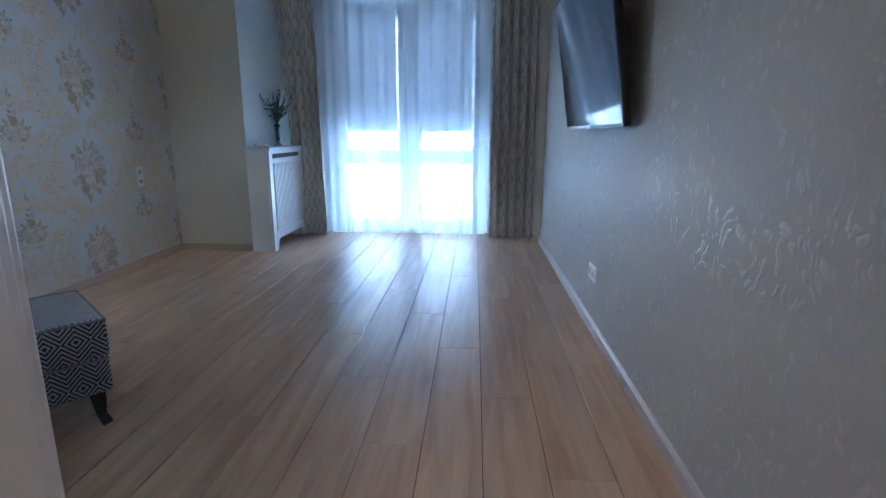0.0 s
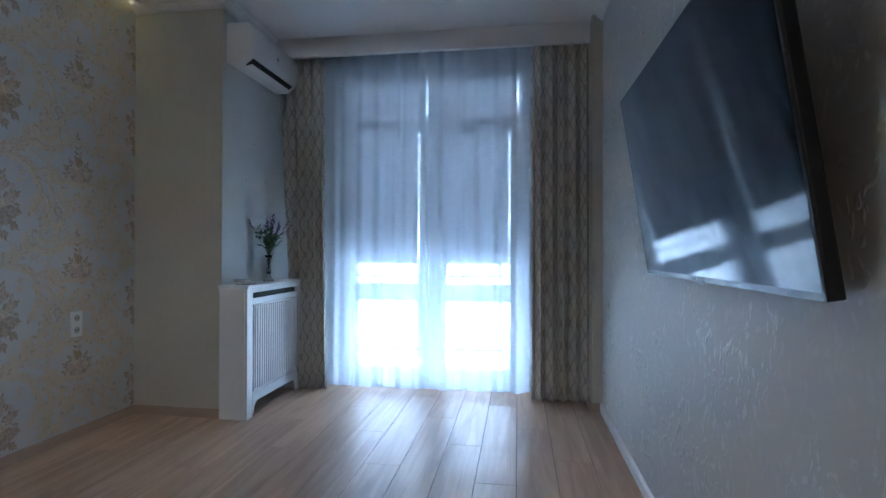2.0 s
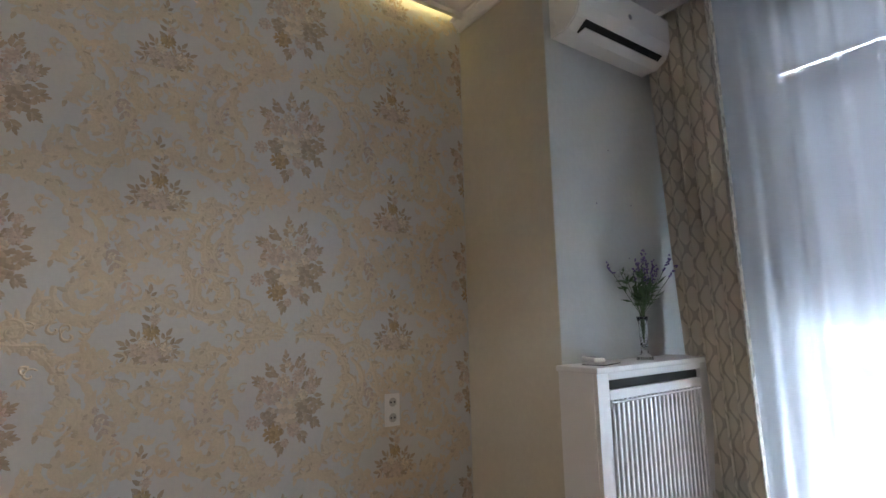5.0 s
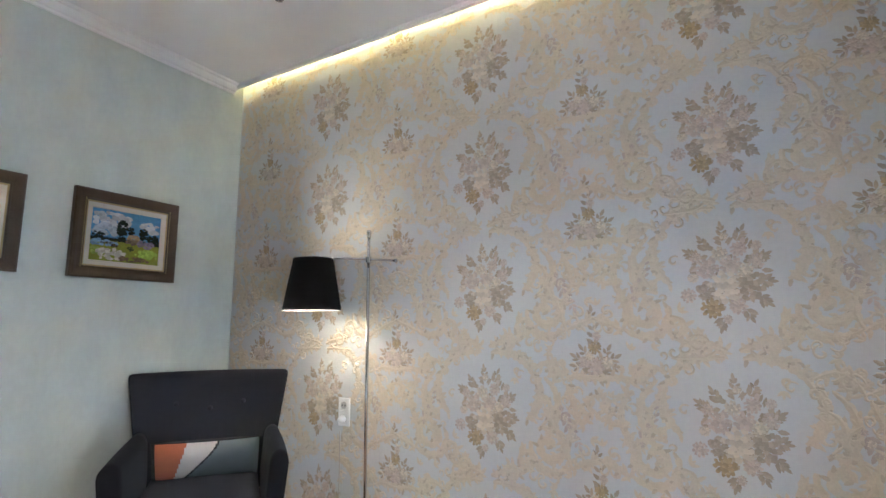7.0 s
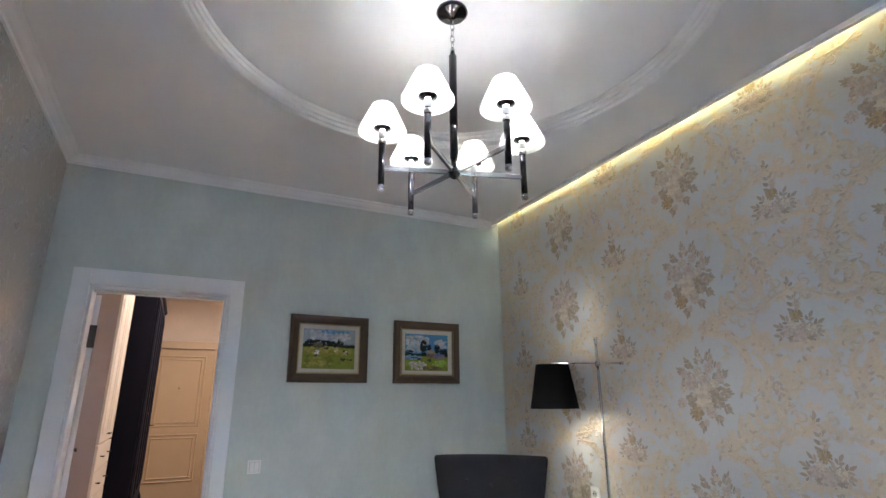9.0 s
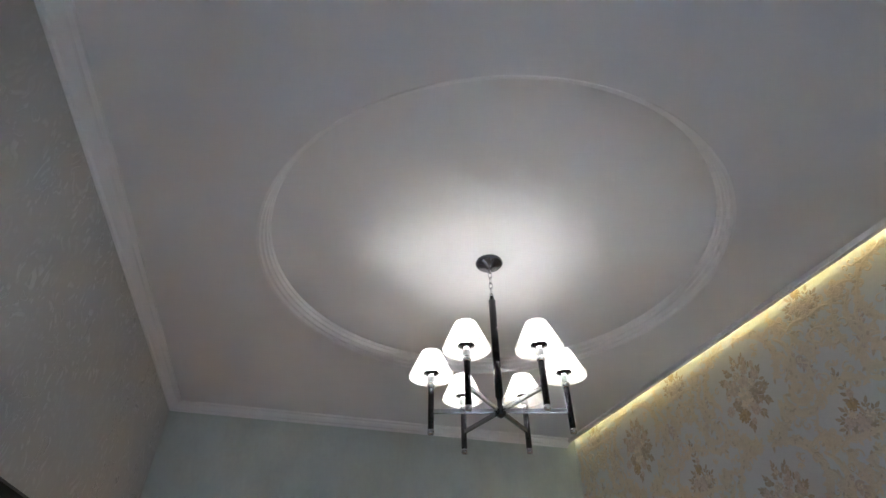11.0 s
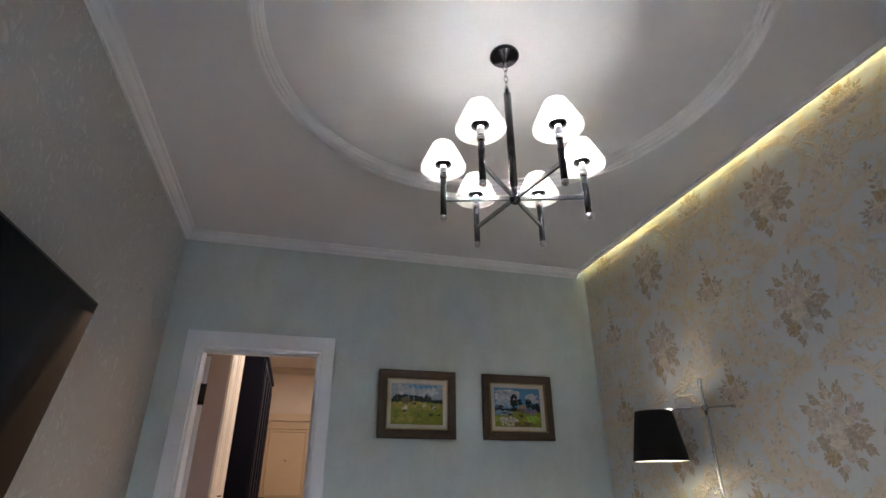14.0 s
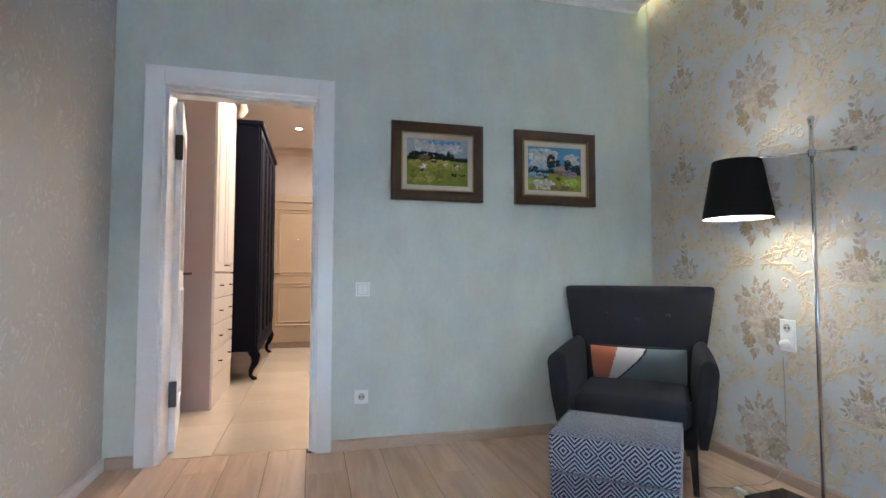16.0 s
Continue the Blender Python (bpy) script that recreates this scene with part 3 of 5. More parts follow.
def tall_cabinet():
    c = thing("tall_cabinet", "cream built-in hall cabinet with drawers below panelled doors", "cabinet", (0, 0, 0))
    y0, y1, x = -2.0, -1.10, 2.93
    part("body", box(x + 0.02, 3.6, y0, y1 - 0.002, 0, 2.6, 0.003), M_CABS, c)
    part("plinth", box(x + 0.005, x + 0.02, y0 + 0.004, y1 - 0.004, 0.0, 0.22, 0.003), M_CAB, c)
    ym = (y0 + y1) / 2
    for a, b in ((y0 + 0.006, ym - 0.003), (ym + 0.003, y1 - 0.006)):
        for k in range(4):
            z0 = 0.23 + k * 0.195
            dr = part("drawer", box(x, x + 0.02, a, b, z0, z0 + 0.187, 0.004), M_CAB, c)
            knob(dr, x, (a + b) / 2, z0 + 0.095)
        door = part("cabinet_door", box(x, x + 0.02, a, b, 1.015, 2.54, 0.004), M_CAB, c)
        part("door_moulding", panel_rect(x, a + 0.07, b - 0.07, 1.09, 2.46, 0.007), M_CAB, door)
        knob(door, x, b - 0.03 if a < ym - 0.1 else a + 0.03, 1.07)
    part("cornice", box(x - 0.03, 3.6, y0, y1, 2.6, 2.68, 0.012), M_CAB, c)
    part("ornament", tube([(x - 0.03, y0 + 0.02, 2.45), (x - 0.07, y0 + 0.02, 2.52), (x - 0.06, y0 + 0.02, 2.58), (x - 0.10, y0 + 0.02, 2.60)], [0.03, 0.035, 0.03, 0.02], 10), M_CAB, c, "carved cream bracket", True)


tall_cabinet()


def black_wardrobe():
    w = thing("wardrobe", "tall black lacquered wardrobe on carved cabriole legs", "wardrobe", (0, 0, 0))
    x0, x1, y0, y1 = 2.72, 3.25, -3.95, -2.12
    part("body", box(x0 + 0.02, x1, y0, y1, 0.27, 2.42, 0.006), M_BLACK, w)
    part("cornice", box(x0 - 0.02, x1, y0 - 0.02, y1 + 0.02, 2.42, 2.47, 0.012), M_BLACK, w)
    n = 4
    for k in range(n):
        a = y0 + 0.01 + k * (y1 - y0 - 0.02) / n
        b = a + (y1 - y0 - 0.02) / n - 0.006
        door = part("wardrobe_door", box(x0, x0 + 0.02, a, b, 0.34, 2.40, 0.004), M_BLACK, w)
        part("door_moulding", panel_rect(x0, a + 0.06, b - 0.06, 0.42, 2.32, 0.009), M_BLACK, door)
        knob(door, x0, b - 0.03 if k % 2 == 0 else a + 0.03, 1.2)
    part("apron", box(x0, x0 + 0.02, y0, y1, 0.25, 0.335, 0.006), M_BLACK, w)
    for x in (x0 + 0.05, x1 - 0.05):
        for y in (y0 + 0.05, y1 - 0.05):
            s = -1 if x < 3 else 1
            pts = [(x, y, 0.28), (x + s * 0.03, y, 0.22), (x + s * 0.025, y, 0.16), (x - s * 0.01, y, 0.09), (x - s * 0.012, y, 0.04), (x + s * 0.02, y, 0.01), (x + s * 0.045, y, 0.012)]
            part("leg", tube(pts, [0.05, 0.045, 0.032, 0.02, 0.018, 0.022, 0.012], 10), M_BLACK, w, smooth=True)


black_wardrobe()

# ---- window, blinds and curtains ----


def window_doors():
    w = thing("window_1", "tall white double window doors with transoms", "window", (0, WY + 0.06, 0))
    w["kind"] = "structure"
    fr = lambda nm, a, b, c, d, t=0.07: part(nm, box(a, b, 0, t, c, d, 0.006), M_WHITE, w)
    fr("window_frame", 1.135, 1.18, 0.0, 2.68)
    fr("window_frame", 2.655, 2.70, 0.0, 2.68)
    fr("window_frame", 1.87, 1.97, 0.0, 2.68)
    for a, b in ((1.18, 1.87), (1.97, 2.655)):
        fr("window_frame", a, b, 0.0, 0.05)
        fr("window_frame", a, b, 2.63, 2.68)
        fr("transom", a, b, 2.25, 2.33)
        fr("sash", a, a + 0.07, 0.05, 2.25, 0.055)
        fr("sash", b - 0.07, b, 0.05, 2.25, 0.055)
        fr("sash_rail", a + 0.07, b - 0.07, 0.05, 0.13, 0.055)
        fr("sash_rail", a + 0.07, b - 0.07, 2.18, 2.25, 0.055)
        fr("sash_rail", a + 0.07, b - 0.07, 0.70, 0.86, 0.055)
        for z0, z1 in ((0.13, 0.70), (0.86, 2.18), (2.33, 2.63)):
            g = part("pane", box(a + (0.07 if z0 < 2.3 else 0), b - (0.07 if z0 < 2.3 else 0), 0.025, 0.031, z0, z1), M_GLASS, w)
            g.visible_shadow = False
    bm = rod((2.05, -0.0, 1.05), (2.05, -0.05, 1.05), 0.008)
    rod((2.05, -0.05, 1.05), (2.05, -0.05, 0.93), 0.008, bm=bm)
    part("handle", bm, M_WHITE, w, "white window handle")


window_doors()
setting("door_sill", box(1.115, 2.72, 4.86, WY + 0.06, 0.0, 0.035, 0.004), M_WHITE, "low white threshold of the balcony doors", "sill")


def roller_blind(x0, x1, z0, z1):
    b = thing("roller_blind", "grey roller blind pulled partly down", "blind", ((x0 + x1) / 2, WY + 0.045, z1), group="roller blinds")
    h = (x1 - x0) / 2
    part("roller", rod((-h, 0, 0), (h, 0, 0), 0.018), M_WHITE, b)
    part("fabric", box(-h + 0.012, h - 0.012, -0.0012, 0.0012, z0 - z1, 0), M_BLIND, b)
    part("bottom_bar", box(-h + 0.012, h - 0.012, -0.006, 0.006, z0 - z1 - 0.02, z0 - z1, 0.002), M_WHITE, b)
    part("chain", tube([(h - 0.004, -0.01, 0), (h - 0.004, -0.012, (z0 - z1) * 0.75)], 0.002, 5), M_SOCKET, b)


for a, b in ((1.237, 1.8095), (2.027, 2.5945)):
    roller_blind(a, b, 1.06, 2.20)
    roller_blind(a - 0.068, b + 0.07, 2.346, 2.635)


def cloth(points_at, nu, nv, thick, uscale=1.0):
    """A hanging cloth: points_at(s, t) gives the place; s runs along, t from bottom to top. UV in metres of cloth."""
    bm = bmesh.new()
    grid = [[bm.verts.new(points_at(i / nu, j / nv)) for i in range(nu + 1)] for j in range(nv + 1)]
    uv = bm.loops.layers.uv.new("UVMap")
    run = [0.0]
    for i in range(nu):
        run.append(run[-1] + (grid[nv][i + 1].co - grid[nv][i].co).length)
    for j in range(nv):
        for i in range(nu):
            f = bm.faces.new((grid[j][i], grid[j][i + 1], grid[j + 1][i + 1], grid[j + 1][i]))
            for lp, (a, c) in zip(f.loops, ((i, j), (i + 1, j), (i + 1, j + 1), (i, j + 1))):
                lp[uv].uv = (run[a] * uscale, grid[c][0].co.z)
    return bm


def solid(ob, t):
    m = ob.modifiers.new("thickness", "SOLIDIFY")
    m.thickness = t
    return ob


def drape(name, x0t, x1t, x0b, x1b, y, folds, amp, seed, label):
    rnd = random.Random(seed)
    ph = [rnd.uniform(-0.5, 0.5) for _ in range(folds + 2)]

    def at(s, t):
        q = s * folds
        k = int(min(q, folds - 1e-6))
        warp = ph[k] * (1 - (q - k)) + ph[k + 1] * (q - k)
        a = 2 * math.pi * q + warp
        e = 1 - t
        xa, xb = x0b + (x0t - x0b) * t ** 0.7, x1b + (x1t - x1b) * t ** 0.7
        x = xa + (xb - xa) * s + 0.012 * math.sin(2 * a)
        yy = y + amp * (0.65 + 0.35 * e) * math.sin(a) * (1 + 0.3 * warp) - 0.03 * e
        return (x, yy, 0.008 + 2.76 * t)
    c = thing(name, label, "curtain", ((x0b + x1b) / 2, y, 0))
    ob = part("fabric", moved(cloth(at, folds * 14, 36, 0), Matrix.Translation((-(x0b + x1b) / 2, -y, 0))), M_CURT, c, smooth=True)
    solid(ob, 0.004)
    for k in range(folds):
        x = x0t + (x1t - x0t) * (k + 0.5) / folds - (x0b + x1b) / 2
        part("hook", rod((x, 0, 2.76), (x, 0, 2.80), 0.003, 6), M_WHITE, c)


drape("curtain", 0.68, 1.07, 0.85, 1.12, 4.74, 5, 0.055, 3, "heavy grey-brown trellis-patterned curtain gathered beside the window")
drape("curtain", 2.76, 3.185, 2.77, 3.19, 4.70, 5, 0.07, 8, "heavy grey-brown trellis-patterned curtain gathered beside the window")
track = thing("curtain_track", "white curtain track hidden behind the ceiling edge", "curtain track", (0, 0, 2.80))
for y in (4.72, 4.83):
    part("rail", box(0.70, 3.19, y - 0.012, y + 0.012, 0, 0.02, 0.003), M_WHITE, track)
    for x in (0.8, 1.9, 3.1):
        part("bracket", box(x - 0.01, x + 0.01, y - 0.01, y + 0.01, 0.02, 0.225), M_WHITE, track)


def sheer(x0, x1, seed):
    rnd = random.Random(seed)
    fr = [(rnd.uniform(2.5, 3.5), rnd.uniform(0, 6.28)), (rnd.uniform(6, 8), rnd.uniform(0, 6.28)), (rnd.uniform(12, 15), rnd.uniform(0, 6.28))]

    def at(s, t):
        x = x0 + (x1 - x0) * s
        e = 1 - 0.45 * t
        y = 4.83 + e * sum(a * math.sin(f * 2 * math.pi * s + p + 0.5 * t * math.sin(f)) for a, (f, p) in zip((0.022, 0.017, 0.006), fr)) - 0.05 * (1 - t)
        return (x, y, 0.02 + 2.77 * t)
    c = thing("sheer_curtain", "white translucent voile curtain glowing with daylight", "curtain", ((x0 + x1) / 2, 4.83, 0), group="sheer curtains")
    o = Matrix.Translation((-(x0 + x1) / 2, -4.83, 0))
    part("voile", moved(cloth(at, 150, 20, 0), o), M_SHEER, c, smooth=True)
    part("hem", moved(cloth(lambda s, t: (at(s, 0)[0], at(s, 0)[1] - 0.002, 0.02 + 0.07 * t), 150, 2, 0), o), M_SHEER, c, "doubled hem", True)


sheer(1.02, 1.98, 21)
sheer(1.93, 2.86, 22)

# ---- outside ----
setting("ground", box(-400, 400, 8, 800, -9.2, -9.0), M_GROUND, "distant ground below the balcony", "ground")
setting("balcony_slab", box(0.6, 3.4, WY + 0.25, 6.45, -0.25, -0.06), M_CONC, "concrete balcony floor", "balcony")


def railing():
    r = thing("balcony_railing", "grey painted metal balcony railing", "railing", (0, 6.4, -0.06))
    part("top_rail", box(0.6, 3.4, -0.02, 0.02, 1.05, 1.09, 0.004), M_RAIL, r)
    part("lower_rail", box(0.6, 3.4, -0.015, 0.015, 0.90, 0.93, 0.003), M_RAIL, r)
    part("bottom_rail", box(0.6, 3.4, -0.015, 0.015, 0.08, 0.11, 0.003), M_RAIL, r)
    for k in range(4):
        part("post", box(0.6 + k * 0.92, 0.64 + k * 0.92, -0.02, 0.02, 0, 1.05), M_RAIL, r)
    for k in range(25):
        part("baluster", rod((0.68 + k * 0.112, 0, 0.90), (0.68 + k * 0.112, 0, 1.05), 0.006, 6), M_RAIL, r)
    

railing()


setting("backdrop", box(-30, 34, 12, 12.05, -9, 14), glow("bright_overcast_sky", (0.58, 0.81, 1.0), SKY_GLOW), "bright hazy sky beyond the balcony", "backdrop")

# ---- beside the window ----


def radiator_cover():
    r = thing("radiator_cover", "white lacquered radiator cover with vertical slats", "radiator cover", (PX, 3.885, 0))
    L, D, Hh = 0.84, 0.205, 0.905
    part("top", box(0.002, D + 0.015, -0.015, L + 0.01, Hh - 0.025, Hh, 0.005), M_WHITE, r)
    part("side_panel", box(0.002, D - 0.02, 0, 0.018, 0, Hh - 0.025, 0.002), M_WHITE, r)
    part("side_panel", box(0.002, D - 0.02, L - 0.018, L, 0, Hh - 0.025, 0.002), M_WHITE, r)
    f = D - 0.02
    for y0, y1 in ((0, 0.075), (L - 0.075, L)):
        part("stile", box(f, D, y0, y1, 0, Hh - 0.025, 0.003), M_WHITE, r)
    part("rail", box(f, D, 0.075, L - 0.075, Hh - 0.055, Hh - 0.025, 0.002), M_WHITE, r)
    part("rail", box(f, D, 0.075, L - 0.075, Hh - 0.135, Hh - 0.095, 0.002), M_WHITE, r)
    bm = box(f, D, 0.075, L - 0.075, 0.10, 0.17, 0.002)
    for s, y in ((1, 0.075), (-1, L - 0.075)):
        q = bmesh.new()
        pts = [(y, 0.10), (y, 0.02)] + [(y + s * (0.012 + 0.06 * (1 - math.cos(a))), 0.02 + 0.08 * math.sin(a)) for a in (0, 0.4, 0.8, 1.2, 1.57)]
        ra = [q.verts.new((f, a, b)) for a, b in pts]
        rb = [q.verts.new((D, a, b)) for a, b in pts]
        q.faces.new(ra)
        q.faces.new(rb[::-1])
        for i in range(len(pts)):
            j = (i + 1) % len(pts)
            q.faces.new((ra[i], ra[j], rb[j], rb[i]))
        join(bm, q)
    part("scalloped_skirt", bm, M_WHITE, r)
    part("grille_frame", panel_rect(D, 0.085, L - 0.085, 0.18, Hh - 0.145, 0.007), M_WHITE, r)
    # black sheet added behind the slats to paint the shade in their gaps
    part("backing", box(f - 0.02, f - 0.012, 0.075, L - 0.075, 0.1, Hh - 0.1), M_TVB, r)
    n = 21
    for k in range(n):
        y = 0.098 + k * (L - 0.196) / (n - 1)
        part("slat", box(f, D - 0.002, y - 0.009, y + 0.009, 0.17, Hh - 0.135, 0.003, 1), M_WHITE, r)
    # solid black strip: the slot's inner shade is put into its colour
    part("vent_slot", box(f - 0.01, f + 0.004, 0.08, L - 0.08, Hh - 0.095, Hh - 0.055), M_DARK, r, "black strip painted as the shade in the vent slot")


radiator_cover()


def air_conditioner():
    a = thing("air_conditioner", "white wall-mounted split air conditioner with open louvre", "air conditioner", (PX, 3.955, 2.44))
    L = 0.74
    prof = [(0, 0.0), (0.10, 0.0), (0.165, 0.045), (0.185, 0.10), (0.188, 0.24), (0.17, 0.268), (0.0, 0.275)]
    bm = bmesh.new()
    A = [bm.verts.new((x, 0, z)) for x, z in prof]
    B = [bm.verts.new((x, L, z)) for x, z in prof]
    bm.faces.new(A)
    bm.faces.new(B[::-1])
    for i in range(len(prof)):
        j = (i + 1) % len(prof)
        bm.faces.new((A[i], A[j], B[j], B[i]))
    bmesh.ops.bevel(bm, geom=bm.edges[:], offset=0.006, segments=2, affect="EDGES")
    part("housing", bm, M_AC, a)
    m = Matrix.Translation((0.137, 0, 0.021)) @ Euler((0, radians(-35), 0)).to_matrix().to_4x4()
    # no opening is cut; a black sheet paints the shade within the outlet
    part("outlet", moved(box(-0.034, 0.034, 0.07, L - 0.06, -0.004, 0.004), m), M_DARK, a, "black sheet painted as the shaded air outlet")
    m = Matrix.Translation((0.125, 0, 0.0)) @ Euler((0, radians(-12), 0)).to_matrix().to_4x4()
    part("louvre", moved(box(-0.028, 0.028, 0.075, L - 0.065, -0.004, 0.003, 0.002), m), M_AC, a)
    for k in range(9):
        y = 0.12 + k * (L - 0.23) / 8
        part("fin", moved(box(-0.02, 0.02, y - 0.002, y + 0.002, 0.003, 0.010), Matrix.Translation((0.137, 0, 0.021)) @ Euler((0, radians(-35), 0)).to_matrix().to_4x4()), M_TVB, a)
    part("badge", lathe([(0, 0), (0.014, 0), (0.014, 0.002), (0, 0.002)], 20), M_CHROME, a, "small round silver badge").matrix_local = pose(0.187, L * 0.52, 0.15, 0, 90, 0)
    part("side_cap", lathe([(0, 0), (0.016, 0), (0.014, 0.004), (0, 0.004)], 16), M_AC, a).matrix_local = pose(0.03, 0.0, 0.06, 90)


air_conditioner()


def vase_with_lavender():
    v = thing("vase", "slim ribbed glass vase", "vase", (PX + 0.11, 4.36, 0.905))
    prof = [(0, 0.0), (0.038, 0.0), (0.04, 0.006), (0.018, 0.03), (0.015, 0.05), (0.017, 0.12), (0.020, 0.17), (0.028, 0.20), (0.026, 0.20), (0.017, 0.17), (0.014, 0.12), (0.012, 0.06), (0, 0.055)]
    part("glass_body", lathe(prof, 20), M_VASE, v, smooth=True)
    for k in range(9):
        part("rib", lathe([(0.0155 + k * 0.0004, 0.052 + k * 0.013), (0.019 + k * 0.0004, 0.057 + k * 0.013), (0.0155 + k * 0.0004, 0.062 + k * 0.013)], 16), M_VASE, v, smooth=True)
    f = thing("flower_bunch", "bunch of purple lavender with small white blooms in the vase", "flowers", (PX + 0.11, 4.36, 0.965))
    f.scale = (1.2, 1.2, 1.12)
    rnd = random.Random(5)
    stems, buds, white, leaves = bmesh.new(), bmesh.new(), bmesh.new(), bmesh.new()
    for k in range(26):
        a, tilt = rnd.uniform(0, 6.28), rnd.uniform(0.1, 0.62)
        ln = rnd.uniform(0.22, 0.31)
        d = Vector((math.cos(a) * math.sin(tilt), math.sin(a) * math.sin(tilt), math.cos(tilt)))
        neck = Vector((d.x * 0.018, d.y * 0.018, 0.14))
        tip = neck + d * (ln - 0.10)
        tube([(0, 0, 0.01), neck, tip], 0.0013, 5, bm=stems)
        if k < 16:
            for q in range(12):
                p = tip + d * (q * 0.0055) + Vector((rnd.uniform(-1, 1), rnd.uniform(-1, 1), rnd.uniform(-1, 1))) * 0.006
                join(buds, lathe([(0, 0.005), (0.0045, 0), (0, -0.005)], 5), Matrix.Translation(p))
        else:
            for q in range(7):
                p = tip + Vector((rnd.uniform(-1, 1), rnd.uniform(-1, 1), rnd.uniform(-1, 0.6))) * 0.022
                join(white, lathe([(0, 0.004), (0.005, 0), (0, -0.004)], 6), Matrix.Translation(p))
        for q in range(5):
            p = neck + d * rnd.uniform(0.03, ln - 0.12)
            e = Vector((rnd.uniform(-1, 1), rnd.uniform(-1, 1), rnd.uniform(0, 1))).normalized()
            s = e.orthogonal().normalized() * 0.006
            leaves.faces.new([leaves.verts.new(c) for c in (p, p + e * 0.02 + s, p + e * 0.045, p + e * 0.02 - s)])
    tagged(part("stems", stems, M_STEM, f), kind="stuff")
    tagged(part("leaves", leaves, M_STEM, f, "narrow green leaves"), kind="stuff")
    tagged(part("lavender_heads", buds, M_LAV, f, "purple lavender heads"), kind="stuff")
    tagged(part("white_blooms", white, M_WBLOOM, f), kind="stuff")


vase_with_lavender()


def remote():
    r = thing("remote_control", "white air conditioner remote control", "remote control", (PX + 0.10, 4.0, 0.917), 60)
    part("case", box(-0.026, 0.026, -0.075, 0.075, 0.0, 0.02, 0.008, 3), M_AC, r, smooth=True)
    part("display", box(-0.018, 0.018, 0.02, 0.06, 0.02, 0.0212), M_RAIL, r, "grey display")
    for i in range(2):
        for j in range(3):
            part("button", box(-0.016 + i * 0.018, -0.002 + i * 0.018, -0.05 + j * 0.02, -0.038 + j * 0.02, 0.02, 0.022), M_RAIL, r)
    b = thing("notepad", "thin dark-edged notepad lying on the radiator cover", "notepad", (PX + 0.11, 4.04, 0.905), 15)
    part("pages", box(-0.05, 0.05, -0.08, 0.08, 0.003, 0.011), M_SOCKET, b)
    part("cover", box(-0.052, 0.052, -0.082, 0.082, 0, 0.003), M_BLKV, b)


remote()

# ---- television ----


def television():
    tilt = math.degrees(math.atan2(0.11, 0.705))
    t = thing("television", "large black flat-screen television tilted forward on the wall", "television", (W - 0.066, 2.278, 1.055))
    m = Euler((0, radians(-tilt), 0)).to_matrix().to_4x4()
    w2, h = 0.614, 0.714
    part("body", moved(box(0.0, 0.028, -w2, w2, 0, h, 0.004), m), M_TVB, t)
    part("bezel", moved(box(-0.004, 0.0, -w2, w2, 0, h, 0.0015), m), M_TVB, t)
    part("screen", moved(box(-0.0052, -0.0042, -w2 + 0.008, w2 - 0.008, 0.016, h - 0.008), m), M_TV, t, "glossy black screen")
    part("badge", moved(box(-0.007, -0.004, -0.03, 0.03, -0.008, 0.010, 0.001), m), M_RAIL, t, "small logo tab")
    part("wall_mount", box(-0.025, 0.065, -0.15, 0.15, 0.30, 0.50, 0.004), M_TVB, t)


television()

# ---- sockets and switches ----


def wall_socket(x, y, z, turn, count, vertical, label, plugged=False):
    """A plate of outlets; local -y points into the room."""
    s = thing("wall_socket", label, "socket", (x, y, z), turn, "wall sockets")
    n = 0.036 + 0.036 * (count - 1)
    a, b = (0.04, n + 0.004) if vertical else (n + 0.004, 0.04)
    part("plate", box(-a, a, -0.010, -0.001, -b, b, 0.003), M_SOCKET, s)
    for k in range(count):
        o = (k - (count - 1) / 2) * 0.072
        c = (0, -0.0103, o) if vertical else (o, -0.0103, 0)
        fm = Matrix.Translation(c) @ Euler((radians(-90), 0, 0)).to_matrix().to_4x4()
        part("surround", tube([(c[0] + 0.031 * sx, c[1], c[2] + 0.031 * sz) for sx, sz in ((-1, -1), (1, -1), (1, 1), (-1, 1))], 0.0012, 5, True), M_SOCKET, s)
        part("rim", moved(lathe([(0.024, 0.0), (0.026, 0.0016), (0.021, 0.0018), (0.020, 0.0)], 24), Matrix.Translation(c) @ Euler((radians(90), 0, 0)).to_matrix().to_4x4()), M_AC, s)
        # flat grey disc: the shade inside the round recess is in its colour
        part("recess", moved(lathe([(0.0205, 0.0012), (0, 0.0012)], 24), Matrix.Translation(c) @ Euler((radians(90), 0, 0)).to_matrix().to_4x4()), M_RECESS_SHADE, s)
        for sx in (-1, 1):
            # flat black discs paint the dark inside of the pin holes
            part("pin_hole", moved(lathe([(0.0048, 0.002), (0, 0.002)], 8), Matrix.Translation((c[0] + sx * 0.0095, c[1], c[2])) @ Euler((radians(90), 0, 0)).to_matrix().to_4x4()), M_DARK, s)
    return s


wall_socket(0, 1.013, 0.708, 90, 2, True, "white double wall socket on the floral wallpaper, one plug in")
wall_socket(0, 3.436, 0.69, 90, 2, True, "white double wall socket on the floral wallpaper")
wall_socket(1.945, 0, 0.297, 180, 1, True, "white single wall socket near the doorway")
wall_socket(W, 2.27, 0.305, -90, 2, False, "white double wall socket low on the silver wall")


